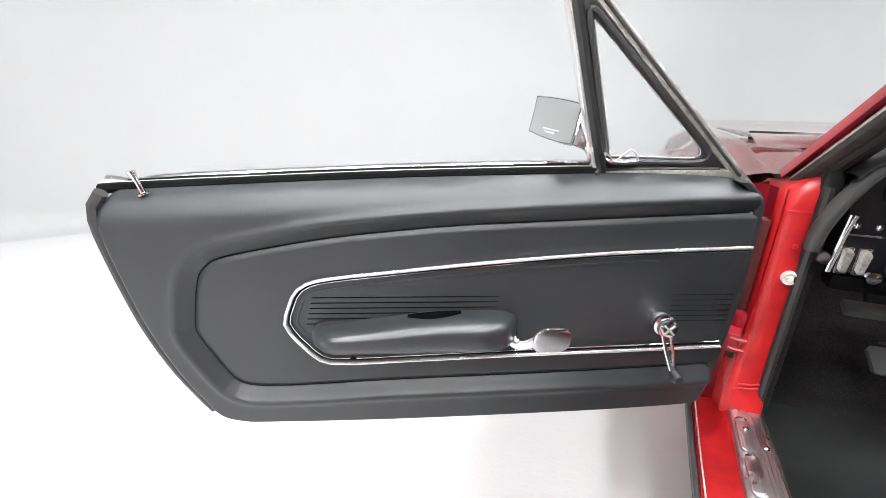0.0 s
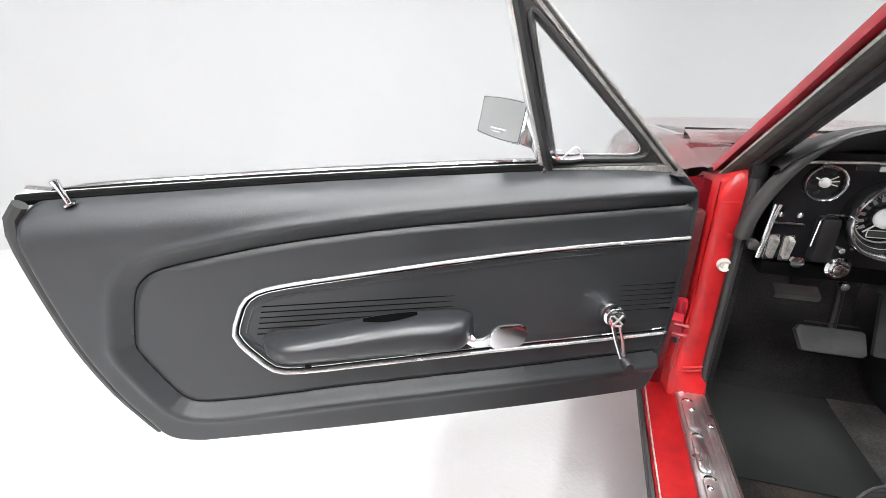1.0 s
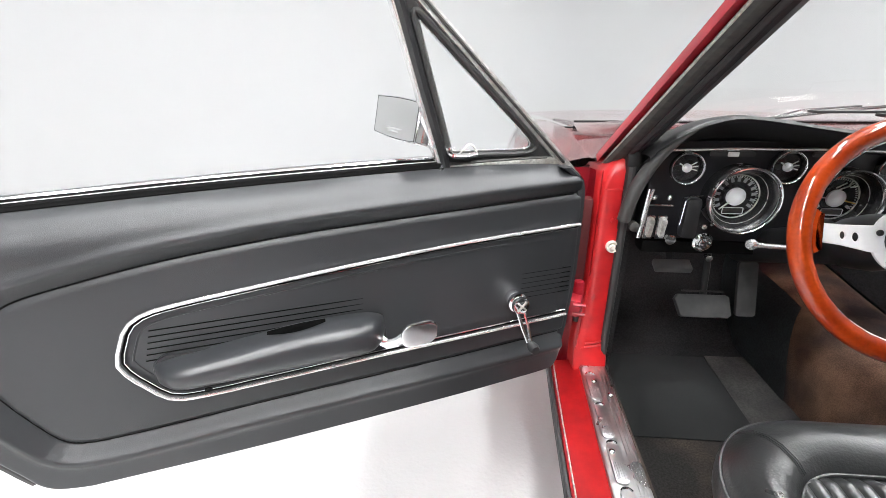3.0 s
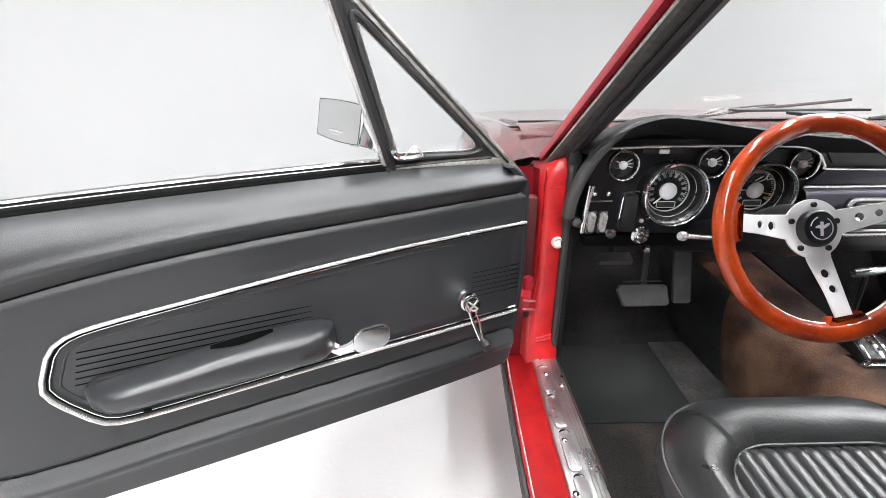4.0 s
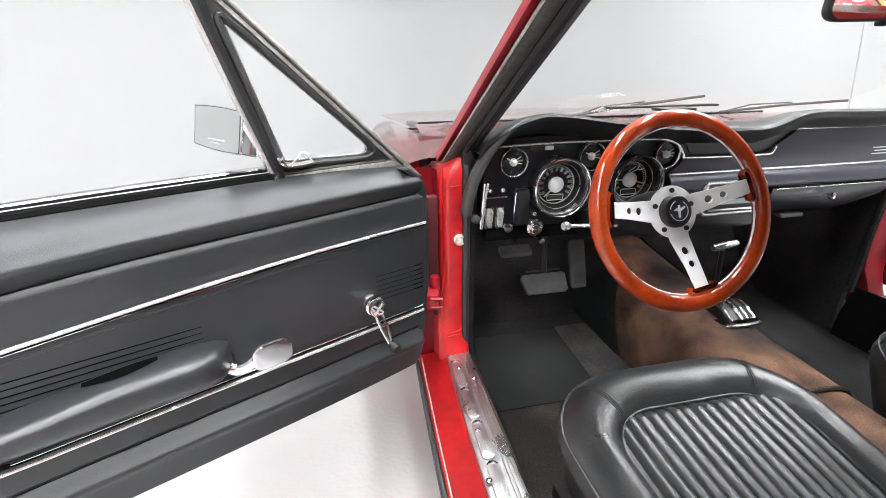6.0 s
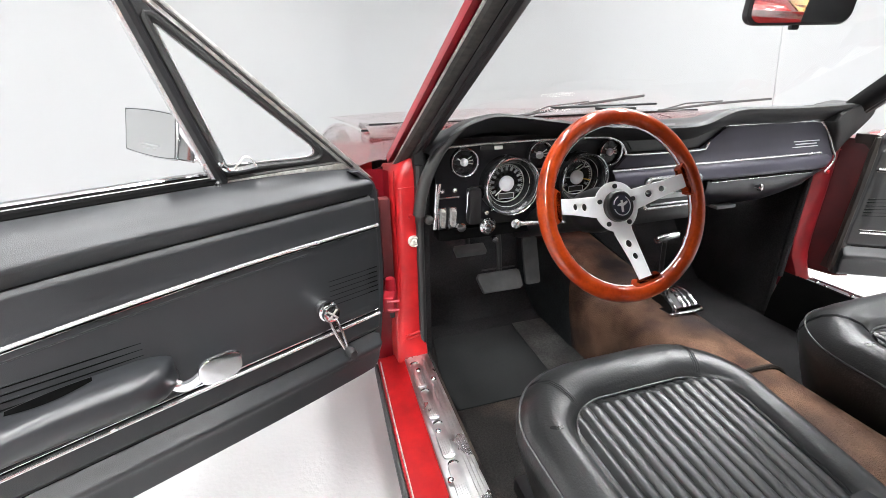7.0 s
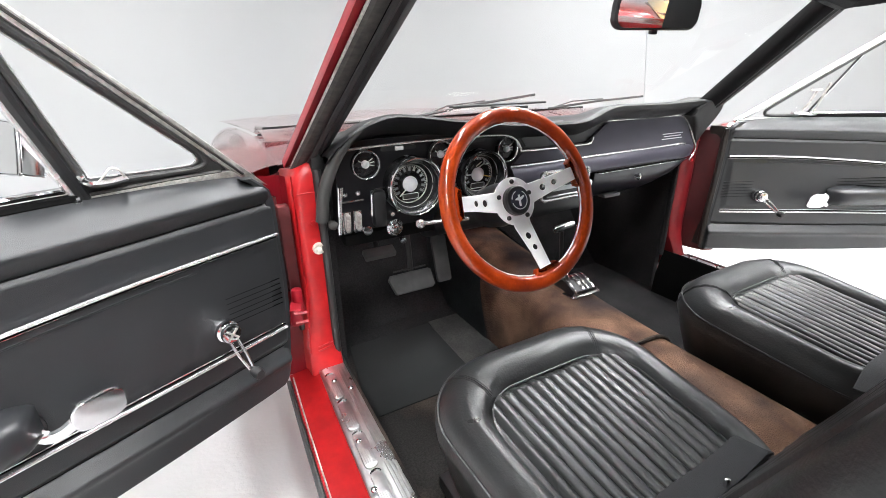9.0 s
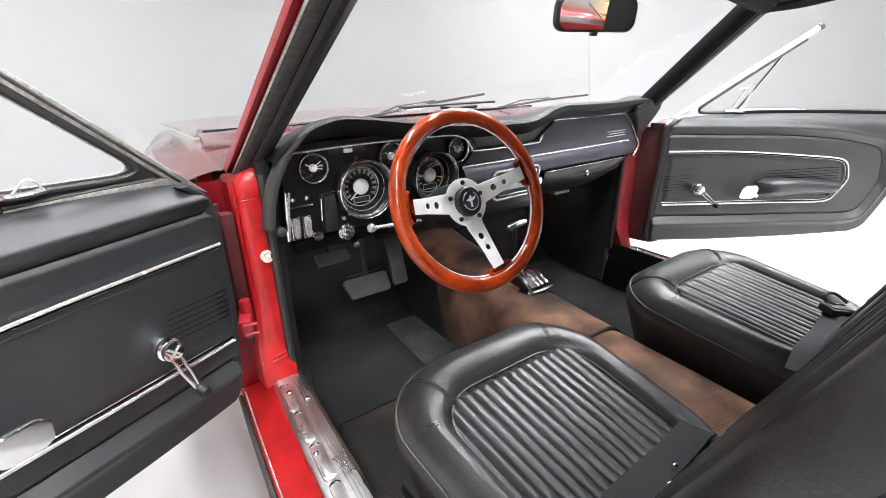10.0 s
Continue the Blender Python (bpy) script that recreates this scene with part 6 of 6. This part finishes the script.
# ---- floor mats, pedals and shifter ----
def build_floor():
    ob = part("floor_mat", plate([(-0.585, -0.088), (-0.270, -0.088), (-0.266, 0.270), (-0.40, 0.262), (-0.525, 0.250), (-0.545, 0.236), (-0.60, -0.076)], 0.005, pose(0, 0, 0.226), bevel=0.003), MAT_BLACK)
    tagged(ob, "black ribbed driver's floor mat on the carpet", "floor mat")
    ob = part("heel_pad", plate([(-0.262, 0.268), (-0.205, 0.285), (-0.108, 0.295), (-0.116, 0.10), (-0.122, -0.07), (-0.275, -0.06), (-0.270, 0.10)], 0.006, pose(0, 0, 0.226), bevel=0.002), CARPET_GREY)
    tagged(ob, "worn grey heel pad strip on the floor", "heel pad")
    # brake pedal
    br = thing("brake_pedal", pose(-0.390, 0.095, 0.484), "wide black rubber brake pedal on a steel arm", "pedal", "pedals")
    part("pad", plate([(-0.068, 0.016), (-0.056, -0.026), (-0.05, -0.029), (0.056, -0.029), (0.064, -0.022), (0.062, 0.022), (0.055, 0.027), (-0.06, 0.027)], 0.018, pose(0, 0, 0, 58), bevel=0.005), PEDAL_RUBBER, br, "black ribbed rubber pad")
    for k in range(4):
        part("pad_rib", boxed((0, -0.012 + 0.006 * k, 0.004 + 0.010 * k - 0.012 + 0.016), (0.10, 0.004, 0.004), 0.001, pose(0, 0, 0, 58)), RUBBER, br)
    part("arm", tube([(0.005, 0.01, 0.02), (0.012, 0.035, 0.09), (0.016, 0.06, 0.16), (0.016, 0.09, 0.30)], 0.008, 8), RUBBER, br)
    gp = thing("accelerator_pedal", pose(-0.288, 0.110, 0.528), "narrow upright black accelerator pedal", "pedal", "pedals")
    part("pad", plate(rounded(0.046, 0.135, 0.008, 4), 0.012, pose(0, 0, 0, 72, 0, 0), bevel=0.003), PEDAL_RUBBER, gp)
    part("arm", tube([(0, 0.02, 0.05), (0, 0.08, 0.10), (0, 0.2, 0.2)], 0.006, 8), PLASTIC, gp)
    pb = thing("parking_brake_pedal", pose(-0.482, 0.085, 0.595), "small black parking brake pedal under the dash", "pedal", "pedals")
    part("pad", boxed((0, 0, 0), (0.085, 0.032, 0.016), 0.004, pose(0, 0, 0, 24)), PEDAL_RUBBER, pb, "rubber pad lightened to grey")
    part("arm", tube([(0.0, 0.01, 0.0), (0.0, 0.05, 0.06), (0.0, 0.1, 0.2)], 0.007, 8), PLASTIC, pb)
    # shifter
    sh = thing("gear_shifter", pose(0.045, -0.100, 0.432, -6, 0, 0), "chrome floor gear shifter with a slotted plate", "gear shifter")
    part("base_plate", plate(rounded(0.112, 0.118, 0.012, 5), 0.005, None, bevel=0.002), CHROME, sh, "chrome base plate")
    bm = bmesh.new()
    arc = [(0, -0.046 + 0.092 * t, 0.006 + 0.034 * math.sin(math.pi * (0.06 + 0.72 * t))) for t in np.linspace(0, 1, 14)]
    sweep(bm, arc, [(-0.040, -0.03), (0.040, -0.03), (0.040, -0.002), (0.036, 0.0), (-0.036, 0.0), (-0.040, -0.002)])
    part("quadrant", bm, PLASTIC, sh, "curved black quadrant")
    for x, wide in ((-0.034, 0.0042), (-0.004, 0.0055), (0.014, 0.0030), (0.034, 0.0042)):
        part("gate_rail", tube([(x, p[1], p[2] + 0.0015) for p in arc], wide, 6, flat=0.6), CHROME, sh, "curved chrome rail")
    part("gate_front", boxed((0, -0.050, 0.010), (0.082, 0.008, 0.016), 0.003), CHROME, sh, "chrome front bar")
    for x in (-0.046, 0.046):
        part("plate_screw", turned([(0.005, 0), (0.004, 0.003), (0, 0.004)], pose(x, -0.050, 0.005), 10), CHROME, sh)
    lv = part("lever", tube([(-0.015, 0.0, 0.02), (-0.045, 0.006, 0.10), (-0.065, -0.017, 0.195)], 0.006, 8), PLASTIC, sh, "dark lever")
    bm = turned([(0.004, -0.045), (0.011, -0.042), (0.013, -0.02), (0.012, 0.02), (0.010, 0.045), (0.0, 0.047)], Matrix.Translation((-0.060, -0.017, 0.205)) @ pose(0, 0, 0, 0, 82, -4) @ Matrix.Diagonal((0.8, 0.8, 0.72, 1)), 18)
    part("t_handle", bm, CHROME, lv, "chrome tee handle")


build_floor()


# ---- two parked cars behind, seen in the inside mirror ----
def parked_car(m, paint, label):
    pc = thing("parked_car", m, label, "car", "parked cars")
    bm = bmesh.new()
    rows = []
    for x, lo, hi, w in ((-2.2, 0.45, 0.72, 0.70), (-2.1, 0.30, 0.82, 0.80), (-1.2, 0.25, 0.88, 0.86), (0.0, 0.24, 0.88, 0.88), (1.2, 0.25, 0.90, 0.86), (2.05, 0.32, 0.84, 0.80), (2.2, 0.45, 0.74, 0.70)):
        rows.append([Vector((x, a * w, lo + (hi - lo) * b)) for a, b in ((-0.9, 0), (-1, 0.3), (-0.99, 0.7), (-0.93, 0.93), (-0.8, 1), (0.8, 1), (0.93, 0.93), (0.99, 0.7), (1, 0.3), (0.9, 0))])
    grid(bm, rows, True, False, True)
    part("body", bm, paint, pc)
    bm = bmesh.new()
    grid(bm, [[Vector((x * k, a * w, z)) for x, a in ((-0.95, -1), (-0.2, -1), (0.75, -1), (0.95, -0.8), (0.95, 0.8), (0.75, 1), (-0.2, 1), (-0.95, 1))] for z, w, k in ((0.86, 0.78, 1.0), (1.05, 0.70, 0.82), (1.24, 0.60, 0.62))], True)
    part("window_glass", bm, DIAL_BLACK, pc, "dark side windows")
    bm = bmesh.new()
    grid(bm, [[Vector((x, y, 1.24 + 0.07 * (1 - (x / 0.66) ** 2) * (1 - (y / 0.66) ** 2))) for x in np.linspace(-0.66, 0.66, 7)] for y in np.linspace(-0.64, 0.64, 7)])
    bmesh.ops.solidify(bm, geom=bm.faces[:], thickness=0.02)
    part("roof", bm, paint, pc)
    for y in (-0.74, 0.74):
        part("window_trim", tube([(-0.98, y * 1.05, 0.885), (0.0, y * 1.06, 0.885), (0.98, y * 1.05, 0.885)], 0.012, 6), CHROME, pc)
        for x in (-1.35, 1.35):
            w = part("wheel", turned([(0, -0.08), (0.18, -0.08), (0.18, 0.08), (0, 0.05)], pose(x, y, 0.31, 90), 20), CHROME, pc)
            part("tyre", turned([(0.18, -0.08), (0.29, -0.09), (0.31, 0), (0.29, 0.09), (0.18, 0.08)], pose(x, y, 0.31, 90), 24), RUBBER, w)
    for x in (-2.22, 2.22):
        part("bumper", boxed((x, 0, 0.45), (0.06, 1.5, 0.10), 0.02), CHROME, pc)


parked_car(pose(-0.85, -5.3, 0, 0, 0, 12), RED, "red classic car parked behind in the studio")
parked_car(pose(2.35, -6.1, 0, 0, 0, 100), YELLOW, "yellow classic car parked behind in the studio")
